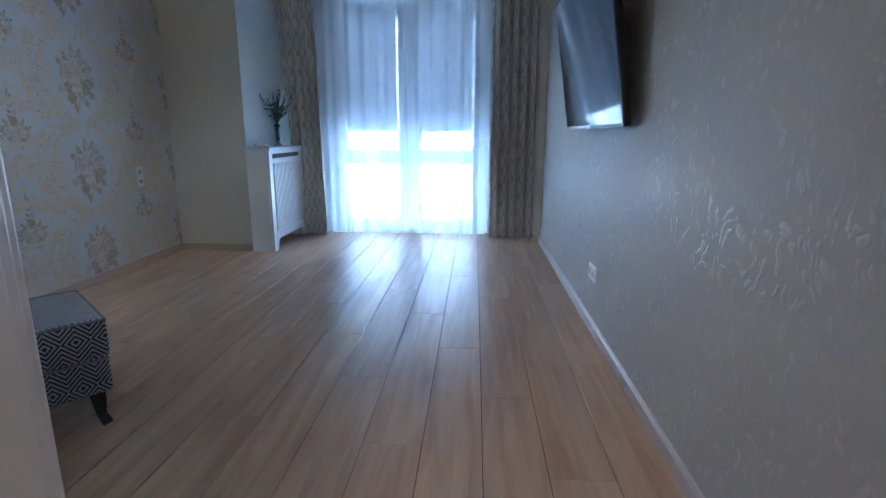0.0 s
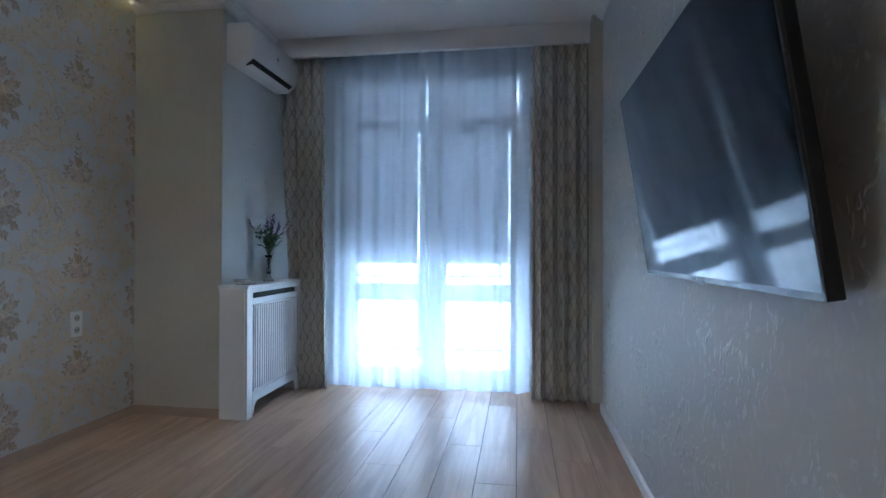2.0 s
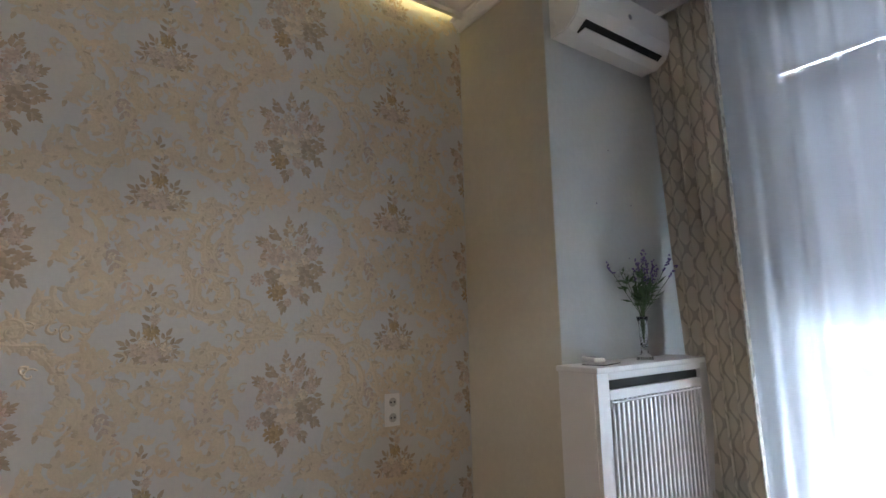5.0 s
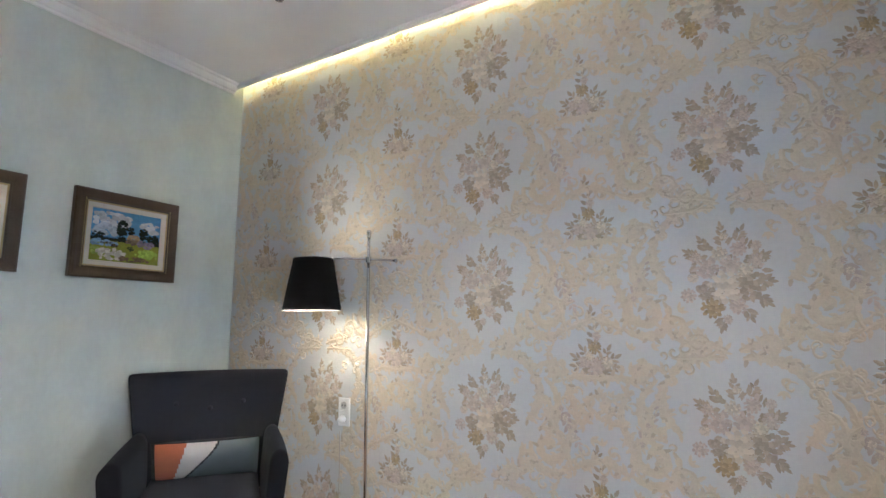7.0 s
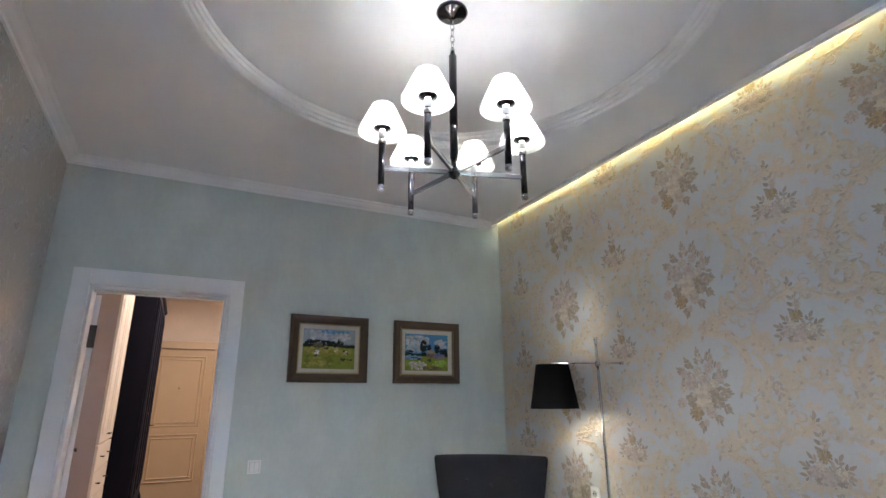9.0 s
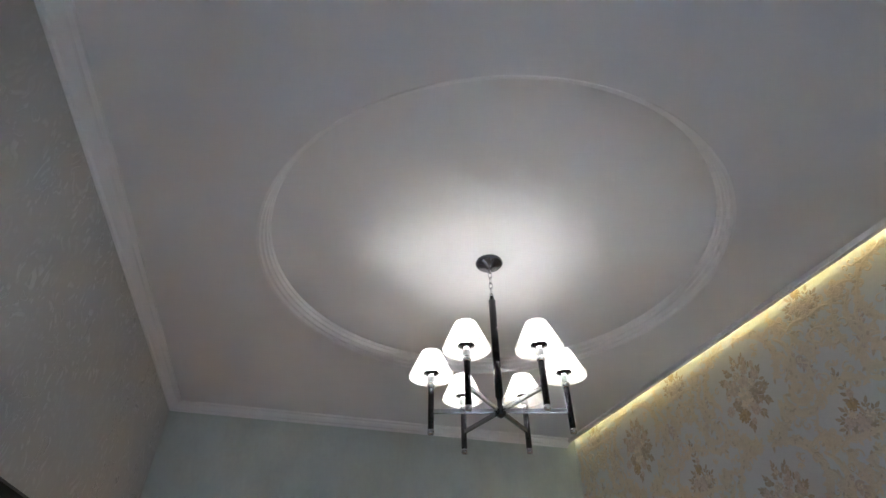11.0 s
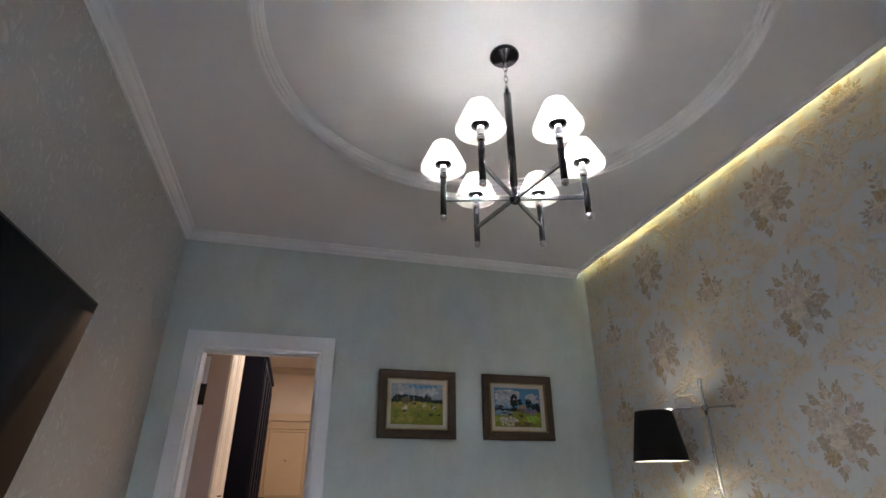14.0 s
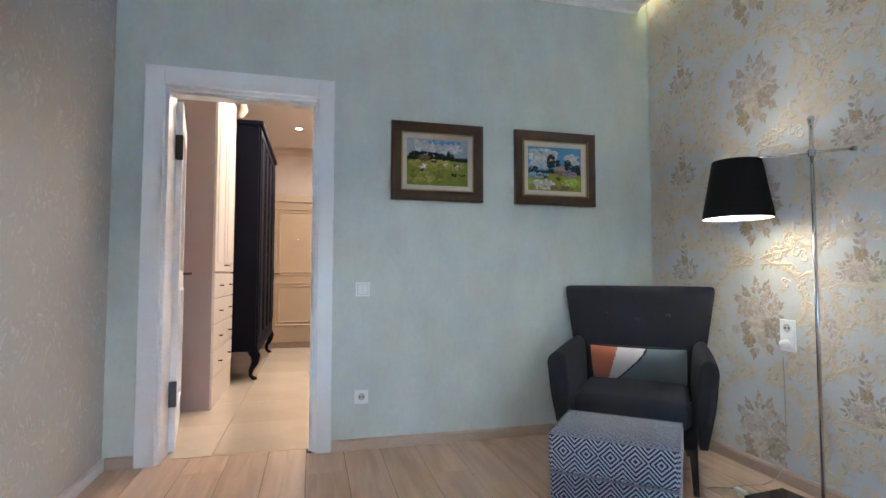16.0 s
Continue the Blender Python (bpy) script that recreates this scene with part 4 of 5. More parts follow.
def light_switch():
    s = thing("light_switch", "white double light switch beside the doorway", "switch", (1.943, 0, 0.912), 180)
    part("plate", box(-0.041, 0.041, -0.009, -0.001, -0.041, 0.041, 0.003), M_SOCKET, s)
    # grey sheet behind the rockers paints the shade in the gaps round them
    part("rocker_surround", box(-0.031, 0.031, -0.0095, -0.0088, -0.031, 0.031), M_RECESS_SHADE, s)
    for k in (-1, 1):
        part("rocker", moved(box(-0.0135, 0.0135, -0.004, 0.0, -0.029, 0.029, 0.0015), Matrix.Translation((k * 0.0145, -0.0098, 0)) @ Euler((radians(3), 0, 0)).to_matrix().to_4x4()), M_AC, s)


light_switch()

# ---- paintings ----


def canvas(name, w, h, strips, blobs, seed):
    """A painted board: bands and daubs of thick paint, each proud of the one before."""
    rnd = random.Random(seed)
    bm = bmesh.new()
    mats, idx = [], {}

    def slot(c):
        if c not in idx:
            idx[c] = len(mats)
            mats.append(mat("oil_paint", c, 0.65, spec=0.2, rand=0.25, island=True, var=0.25, scale=30, grain=0.2, gscale=160, bump=0.0004))
        return idx[c]
    for z0, z1, c in strips:
        n = 24
        up = [(i / n - 0.5) * w for i in range(n + 1)]
        top = [bm.verts.new((x, -0.0005, min(h / 2, (z1 - 0.5) * h + (rnd.uniform(-0.012, 0.012) * h if z1 < 1 else 0)))) for x in up]
        bot = [bm.verts.new((x, -0.0005, (z0 - 0.5) * h - (0.012 * h if z0 > 0 else 0))) for x in up]
        for i in range(n):
            bm.faces.new((bot[i], bot[i + 1], top[i + 1], top[i])).material_index = slot(c)
    lift = -0.0008
    for cx, cz, rx, rz, cnt, size, c in blobs:
        for _ in range(cnt):
            a, r = rnd.uniform(0, 6.28), math.sqrt(rnd.random())
            x, z = (cx - 0.5 + rx * r * math.cos(a)) * w, (cz - 0.5 + rz * r * math.sin(a)) * h
            s = size * rnd.uniform(0.5, 1.2)
            if abs(x) > w / 2 - s or abs(z) > h / 2 - s:
                continue
            k = 7
            lift -= 0.000002
            vs = [bm.verts.new((x + s * rnd.uniform(0.6, 1.1) * math.cos(2 * math.pi * q / k), lift, z + s * 0.7 * rnd.uniform(0.6, 1.1) * math.sin(2 * math.pi * q / k))) for q in range(k)]
            bm.faces.new(vs).material_index = slot(c)
    return bm, mats


def painting(x0, x1, z0, z1, label, strips, blobs, seed, beaded):
    w, h = x1 - x0, z1 - z0
    p = thing("painting", label, "painting", ((x0 + x1) / 2, 0.0, (z0 + z1) / 2), 180, "landscape paintings")

    def frame_ring(o0, o1, pts, material, nm):
        """Mitred ring between insets o0 and o1 with (inset, depth) profile."""
        bm = bmesh.new()
        rings = []
        for o, d in pts:
            rings.append([bm.verts.new((sx * (w / 2 - o), -d, sz * (h / 2 - o))) for sx, sz in ((-1, -1), (1, -1), (1, 1), (-1, 1))])
        for a, b in zip(rings, rings[1:]):
            for i in range(4):
                bm.faces.new((a[i], a[(i + 1) % 4], b[(i + 1) % 4], b[i]))
        return part(nm, bm, material, p)
    frame_ring(0, 0, [(0, 0.002), (0, 0.03), (0.008, 0.036), (0.02, 0.034), (0.035, 0.027), (0.05, 0.024), (0.056, 0.028), (0.06, 0.026), (0.062, 0.016)], M_FRAME, "frame")
    frame_ring(0, 0, [(0.060, 0.020), (0.064, 0.0235), (0.069, 0.019)], M_GOLD, "gilt_edge")
    frame_ring(0, 0, [(0.068, 0.019), (0.086, 0.014), (0.092, 0.015), (0.096, 0.009)], M_LINER, "liner")
    if beaded:
        bm = bmesh.new()
        n = int(h / 0.012)
        for i in range(n):
            for sx in (-1, 1):
                join(bm, lathe([(0, 0.004), (0.004, 0), (0, -0.004)], 6), Matrix.Translation((sx * (w / 2 - 0.053), -0.027, -h / 2 + 0.055 + i * (h - 0.11) / (n - 1))))
        tagged(part("beading", bm, M_GOLD, p), kind="stuff")
    bm, mats = canvas("canvas", w - 0.186, h - 0.186, strips, blobs, seed)
    part("canvas", moved(bm, Matrix.Translation((0, -0.009, 0))), mats, p)
    part("backing", box(-w / 2 + 0.01, w / 2 - 0.01, -0.008, -0.002, -h / 2 + 0.01, h / 2 - 0.01), M_FRAME, p)


SKY, CLOUD, BLUE, TREE, FIELD, HAY, DK, WHT = (0.40, 0.44, 0.48), (0.48, 0.48, 0.48), (0.13, 0.32, 0.55), (0.012, 0.02, 0.014), (0.22, 0.24, 0.035), (0.36, 0.31, 0.07), (0.05, 0.04, 0.03), (0.7, 0.68, 0.66)
painting(1.212, 1.784, 1.442, 1.916, "dark-framed oil painting of a hay harvest in a field",
         [(0.0, 0.54, FIELD), (0.54, 0.63, TREE), (0.62, 1.0, SKY)],
         [(0.3, 0.85, 0.3, 0.12, 60, 0.022, CLOUD), (0.7, 0.8, 0.25, 0.1, 40, 0.02, CLOUD), (0.6, 0.94, 0.25, 0.05, 24, 0.016, BLUE), (0.25, 0.64, 0.3, 0.07, 120, 0.013, TREE), (0.64, 0.64, 0.14, 0.05, 60, 0.01, TREE), (0.67, 0.7, 0.02, 0.05, 12, 0.008, TREE), (0.5, 0.45, 0.5, 0.1, 60, 0.02, HAY), (0.4, 0.2, 0.42, 0.14, 60, 0.02, FIELD), (0.25, 0.13, 0.3, 0.08, 30, 0.016, HAY),
          (0.29, 0.58, 0.09, 0.07, 50, 0.009, (0.14, 0.11, 0.05)), (0.45, 0.52, 0.04, 0.04, 16, 0.007, DK), (0.27, 0.40, 0.04, 0.07, 18, 0.007, WHT), (0.25, 0.34, 0.025, 0.04, 12, 0.007, DK), (0.29, 0.27, 0.08, 0.03, 20, 0.01, HAY), (0.63, 0.46, 0.03, 0.03, 10, 0.006, WHT), (0.78, 0.44, 0.02, 0.05, 12, 0.006, DK), (0.82, 0.41, 0.03, 0.05, 12, 0.006, WHT), (0.86, 0.43, 0.012, 0.06, 10, 0.005, DK), (0.82, 0.24, 0.12, 0.03, 20, 0.007, TREE)], 11, False)
painting(0.436, 1.0, 1.442, 1.916, "dark-framed oil painting of a thatched cottage by a river",
         [(0.0, 0.40, FIELD), (0.40, 0.48, TREE), (0.47, 1.0, BLUE)],
         [(0.25, 0.8, 0.28, 0.18, 90, 0.024, CLOUD), (0.2, 0.6, 0.22, 0.1, 50, 0.02, SKY), (0.85, 0.75, 0.16, 0.1, 40, 0.018, CLOUD), (0.17, 0.36, 0.2, 0.05, 30, 0.014, (0.2, 0.32, 0.45)), (0.1, 0.5, 0.1, 0.05, 30, 0.009, TREE), (0.43, 0.64, 0.07, 0.2, 110, 0.011, TREE), (0.55, 0.62, 0.05, 0.1, 40, 0.009, TREE), (0.74, 0.6, 0.06, 0.12, 60, 0.01, TREE), (0.9, 0.5, 0.1, 0.1, 60, 0.011, TREE),
          (0.6, 0.5, 0.09, 0.06, 50, 0.01, (0.30, 0.22, 0.14)), (0.58, 0.41, 0.09, 0.05, 40, 0.009, (0.16, 0.12, 0.09)), (0.78, 0.40, 0.12, 0.08, 60, 0.01, (0.22, 0.18, 0.26)), (0.82, 0.2, 0.18, 0.08, 60, 0.015, (0.30, 0.42, 0.07)), (0.07, 0.2, 0.08, 0.07, 30, 0.012, (0.28, 0.36, 0.07)), (0.28, 0.15, 0.2, 0.12, 60, 0.016, (0.50, 0.46, 0.36)), (0.6, 0.07, 0.25, 0.05, 40, 0.014, (0.16, 0.11, 0.06)), (0.33, 0.31, 0.04, 0.03, 16, 0.007, DK), (0.56, 0.28, 0.04, 0.04, 16, 0.008, (0.06, 0.08, 0.03)), (0.22, 0.35, 0.08, 0.015, 12, 0.006, DK)], 12, True)

# ---- chandelier ----


def chandelier():
    c = thing("chandelier", "black chrome six-arm chandelier with lit white cone shades", "chandelier", (CX, CY, H + 0.085))
    zh = 2.175 - (H + 0.085)
    part("ceiling_cap", lathe([(0, 0), (0.065, 0), (0.068, -0.012), (0.06, -0.022), (0.02, -0.03), (0.012, -0.04), (0, -0.04)], 32), M_GUN, c, smooth=True)
    z = -0.035
    k = 0
    while z > -0.20:
        pts = [((0.009 * math.cos(a) if k % 2 else 0), (0 if k % 2 else 0.009 * math.cos(a)), z - 0.017 + 0.02 * math.sin(a)) for a in [i * 0.5236 for i in range(12)]]
        part("chain_link", tube(pts, 0.0025, 6, True), M_CHROME, c, smooth=True)
        z -= 0.031
        k += 1
    part("stem", lathe([(0, -0.205), (0.008, -0.205), (0.012, -0.225), (0.0165, -0.23), (0.0165, zh + 0.06), (0.012, zh + 0.055), (0.012, zh + 0.02), (0.022, zh + 0.015), (0.022, zh - 0.015), (0.01, zh - 0.025), (0, zh - 0.03)], 20), M_GUN, c, smooth=True)
    for i in range(6):
        a = math.atan2(2.04 - CY, 1.847 - CX) + i * math.pi / 3
        d = Vector((math.cos(a), math.sin(a), 0))
        R = 0.284
        p = d * R
        m = Matrix.Rotation(a, 4, "Z")
        part("arm", moved(box(0.015, R, -0.006, 0.006, zh - 0.009, zh + 0.009, 0.002), m), M_STEEL, c)
        part("post_tip", lathe([(0, zh - 0.094), (0.011, zh - 0.094), (0.0135, zh - 0.09), (0.0135, zh - 0.076), (0.0126, zh - 0.074)], 14, p.x, p.y), M_CHROME, c, "chrome post tip", True)
        part("collar", lathe([(0.0126, zh + 0.10), (0.0165, zh + 0.102), (0.0165, zh + 0.12), (0.0126, zh + 0.122)], 14, p.x, p.y), M_CHROME, c, "chrome collar", True)
        part("post", lathe([(0, zh - 0.088), (0.010, zh - 0.088), (0.0125, zh - 0.083), (0.0125, zh + 0.115), (0.009, zh + 0.12), (0, zh + 0.12)], 14, p.x, p.y), M_GUN, c, smooth=True)
        part("candle_sleeve", lathe([(0.009, zh + 0.118), (0.015, zh + 0.12), (0.015, zh + 0.15), (0.009, zh + 0.155), (0, zh + 0.155)], 14, p.x, p.y), M_SOCKET, c, "cream candle sleeve", True)
        part("shade_gallery", lathe([(0.012, zh + 0.158), (0.034, zh + 0.165), (0.034, zh + 0.168), (0.012, zh + 0.164)], 20, p.x, p.y), M_GUN, c, smooth=True)
        part("bulb", lathe([(0, zh + 0.155), (0.013, zh + 0.165), (0.017, zh + 0.19), (0.012, zh + 0.215), (0, zh + 0.235)], 12, p.x, p.y), M_BULB, c, "lit candle bulb", True)
        sh = part("shade", lathe([(0.093, zh + 0.148), (0.094, zh + 0.156), (0.045, zh + 0.265), (0.042, zh + 0.265), (0.0915, zh + 0.154)], 28, p.x, p.y), M_SHADEW, c, "glowing white fabric cone shade", True)
        # unseen disc, added to spread the bulb's light over the ceiling
        part("added_top_diffuser", lathe([(0, zh + 0.262), (0.0415, zh + 0.262), (0.0415, zh + 0.2635), (0, zh + 0.2635)], 24, p.x, p.y), M_ADDED_LID, sh, "added translucent disc that softens the light going up")
        part("shade_trim", lathe([(0.0935, zh + 0.148), (0.0955, zh + 0.148), (0.095, zh + 0.156), (0.093, zh + 0.156)], 28, p.x, p.y), M_SHADEW, sh)
        lamp("chandelier_bulb", "POINT", CHAND_W, Matrix.Translation((CX + p.x, CY + p.y, 2.175 + 0.196)), (1.0, 0.92, 0.81), 0.02)


chandelier()

# ---- floor lamp ----


def floor_lamp():
    px, py = 0.125, 1.262
    f = thing("floor_lamp", "chrome floor lamp, lit, with a black cone shade", "floor lamp", (px, py, 0))
    d = Vector((0.576, -0.817, 0))
    part("base", moved(box(-0.12, 0.12, -0.14, 0.14, 0, 0.018, 0.004), Matrix.Translation((0.09, -0.06, 0)) @ Matrix.Rotation(0.1, 4, "Z")), M_GUN, f, "dark metal base plate")
    part("pole", rod((0, 0, 0.016), (0, 0, 1.655), 0.0085, 14), M_CHROME, f, smooth=True)
    part("finial", lathe([(0.0085, 1.65), (0.011, 1.655), (0.011, 1.672), (0.014, 1.68), (0.010, 1.692), (0, 1.695)], 14), M_CHROME, f, smooth=True)
    e0, e1 = d * -0.145, d * 0.29
    part("cross_bar", rod((e0.x, e0.y, 1.528), (e1.x, e1.y, 1.545), 0.006, 10), M_CHROME, f, smooth=True)
    part("end_knob", lathe([(0, -0.012), (0.010, -0.008), (0.010, 0.008), (0, 0.012)], 12, e0.x, e0.y), M_CHROME, f).location.z = 1.528
    part("clamp", lathe([(0, 1.512), (0.015, 1.514), (0.015, 1.546), (0, 1.548)], 14), M_CHROME, f)
    s = part("shade", lathe([(0.152, 1.262), (0.104, 1.535), (0.101, 1.535), (0.149, 1.262)], 40, e1.x, e1.y), M_SHADEB, f, "black fabric cone shade", True)
    part("lining", lathe([(0.1475, 1.2635), (0.0995, 1.533)], 40, e1.x, e1.y), M_SHADEIN, s, "pale shade lining", True)
    part("diffuser", lathe([(0, 1.272), (0.1455, 1.272), (0.1455, 1.276), (0, 1.276)], 40, e1.x, e1.y), thin_material("lamp_diffuser", (0.95, 0.93, 0.88), 0.12, 0.9), s, "glowing white diffuser")
    part("bulb", lathe([(0, 1.50), (0.014, 1.49), (0.016, 1.46), (0.03, 1.42), (0.022, 1.395), (0, 1.385)], 16, e1.x, e1.y), M_BULB, f, "lit bulb", True)
    lamp("floor_lamp_bulb", "POINT", FLOOR_W, Matrix.Translation((px + e1.x, py + e1.y, 1.36)), (1.0, 0.88, 0.66), 0.03)


floor_lamp()


def lamp_cord():
    c = thing("power_cord", "clear lamp cord with an inline switch lying on the floor", "cord", (0.2, 1.0, 0.004))
    pts = [(-0.07, 0.26, 0.0), (0.02, 0.10, 0), (0.10, 0.02, 0), (0.16, 0.06, 0), (0.12, 0.14, 0), (0.05, 0.10, 0.003), (0.10, -0.02, 0), (0.22, -0.06, 0), (0.30, 0.02, 0), (0.26, 0.08, 0), (0.15, -0.02, 0.003), (0.02, -0.04, 0), (-0.08, -0.03, 0.0), (-0.14, 0.0, 0.06), (-0.165, 0.01, 0.20), (-0.165, 0.012, 0.45), (-0.16, 0.013, 0.63)]
    fine = []
    for i in range(len(pts) - 1):
        p0, p1, p2, p3 = (Vector(pts[max(0, min(len(pts) - 1, i + k))]) for k in (-1, 0, 1, 2))
        for q in range(6):
            u = q / 6
            fine.append(0.5 * (2 * p1 + (p2 - p0) * u + (2 * p0 - 5 * p1 + 4 * p2 - p3) * u * u + (3 * p1 - p0 - 3 * p2 + p3) * u ** 3))
    part("cable", tube(fine, 0.003, 6), M_CORD, c, smooth=True)
    part("inline_switch", box(0.10, 0.125, -0.01, 0.05, -0.002, 0.016, 0.005), M_SOCKET, c, "pale inline switch")
    part("plug", moved(lathe([(0, 0.04), (0.012, 0.036), (0.019, 0.01), (0.019, 0)], 16), Matrix.Translation((-0.188, 0.013, 0.668)) @ Euler((0, radians(90), 0)).to_matrix().to_4x4()), M_SOCKET, c, "pale plug", True)


lamp_cord()

# ---- armchair, cushion and footstool ----


def pad(sx, sy, sz, bevel, seg=4, dome=0.0):
    bm = box(-sx / 2, sx / 2, -sy / 2, sy / 2, 0, sz, bevel, seg)
    if dome:
        bmesh.ops.subdivide_edges(bm, edges=[e for e in bm.edges if e.calc_length() > 0.15], cuts=6, use_grid_fill=True)
        for v in bm.verts:
            if v.co.z > sz * 0.6:
                v.co.z += dome * max(0, 1 - (2 * v.co.x / sx) ** 2) * max(0, 1 - (2 * v.co.y / sy) ** 2)
    return bm


def curved_panel(outline, thick, curve, nu=18, nv=14):
    """An upright upholstered panel: outline(v) gives half width at height v; curve(u, v) gives its set-back."""
    bm = bmesh.new()

    def sheet(off):
        g = []
        for j in range(nv + 1):
            v = j / nv
            hw, z = outline(v)
            g.append([bm.verts.new((hw * (2 * i / nu - 1), curve(2 * i / nu - 1, v) + off * max(0.15, (1 - abs(2 * i / nu - 1) ** 6)) * (1 if v < 0.93 else 0.75), z)) for i in range(nu + 1)])
        return g
    a, b = sheet(thick / 2), sheet(-thick / 2)
    for j in range(nv):
        for i in range(nu):
            bm.faces.new((a[j][i], a[j][i + 1], a[j + 1][i + 1], a[j + 1][i]))
            bm.faces.new((b[j][i + 1], b[j][i], b[j + 1][i], b[j + 1][i + 1]))
        for g, i in ((a, 0), (a, nu)):
            bm.faces.new((a[j][i], a[j + 1][i], b[j + 1][i], b[j][i]))
    for i in range(nu):
        bm.faces.new((a[0][i], a[0][i + 1], b[0][i + 1], b[0][i]))
        bm.faces.new((a[nv][i], a[nv][i + 1], b[nv][i + 1], b[nv][i]))
    return bm


CHAIR_TURN = -39.0


def armchair():
    c = thing("armchair", "charcoal grey upholstered wing armchair with buttoned back in the corner", "armchair", (0.57, 0.60, 0), CHAIR_TURN)
    back = lambda u, v: -0.27 - 0.12 * v + 0.10 * abs(u) ** 2.2 * (0.4 + 0.6 * v)
    ob = part("backrest", curved_panel(lambda v: (0.315 + 0.10 * v, 0.30 + 0.635 * v - 0.0 * v), 0.11, back), M_CHAIR, c, smooth=True)
    ob.modifiers.new("soft", "SUBSURF").levels = 1
    ob.modifiers["soft"].render_levels = 1
    for x, z in ((-0.17, 0.765), (0.0, 0.735), (0.17, 0.765)):
        v = (z - 0.30) / 0.635
        part("button", moved(lathe([(0, 0.006), (0.010, 0.004), (0.013, 0), (0.010, -0.004)], 14), Matrix.Translation((x, back(x / 0.37, v) + 0.057, z)) @ Euler((radians(-80), 0, 0)).to_matrix().to_4x4()), M_CHAIR, ob, "covered button", True)
    part("seat_base", moved(pad(0.58, 0.60, 0.10, 0.03), Matrix.Translation((0, 0.02, 0.20))), M_CHAIR, c, smooth=True)
    part("seat_cushion", moved(pad(0.53, 0.60, 0.13, 0.045, 5, 0.02), Matrix.Translation((0, 0.035, 0.285))), M_CHAIR, c, smooth=True)
    for s in (-1, 1):
        bm = bmesh.new()
        rows = []
        for k in range(9):
            q = k / 8
            y = 0.33 - 0.60 * q
            lean = 0.02 * (1 - q)
            top = 0.605 + 0.03 * q
            th = 0.038 + 0.008 * math.sin(math.pi * q)
            ring = []
            for i in range(14):
                a = 2 * math.pi * i / 14
                cx, cz = math.cos(a), math.sin(a)
                if cz < 0:
                    cx = math.copysign(abs(cx) ** 0.4, cx)
                z = (top - 0.05 + 0.05 * cz) if cz > 0 else (top - 0.05 + (top - 0.26) * cz * (1 if cz < -0.5 else 1))
                spread = 0.035 * max(0, (z - 0.2) / 0.4)
                ring.append(bm.verts.new((s * (0.292 + spread + lean) + th * cx * (0.75 if z < 0.3 else 1), y + 0.012 * (z - 0.4) * 4 * (1 - q), z)))
            rows.append(ring)
        for a, b in zip(rows, rows[1:]):
            for i in range(14):
                bm.faces.new((a[i], a[(i + 1) % 14], b[(i + 1) % 14], b[i]))
        bm.faces.new(rows[0])
        bm.faces.new(rows[-1][::-1])
        part("armrest", bm, M_CHAIR, c, smooth=True)
        part("leg", tube([(s * 0.27, 0.27, 0.215), (s * 0.28, 0.285, 0)], [0.026, 0.017], 4), M_BLEG, c, "tapered black wooden leg")
        part("leg", tube([(s * 0.25, -0.23, 0.215), (s * 0.26, -0.27, 0)], [0.026, 0.017], 4), M_BLEG, c, "tapered black wooden leg")


armchair()


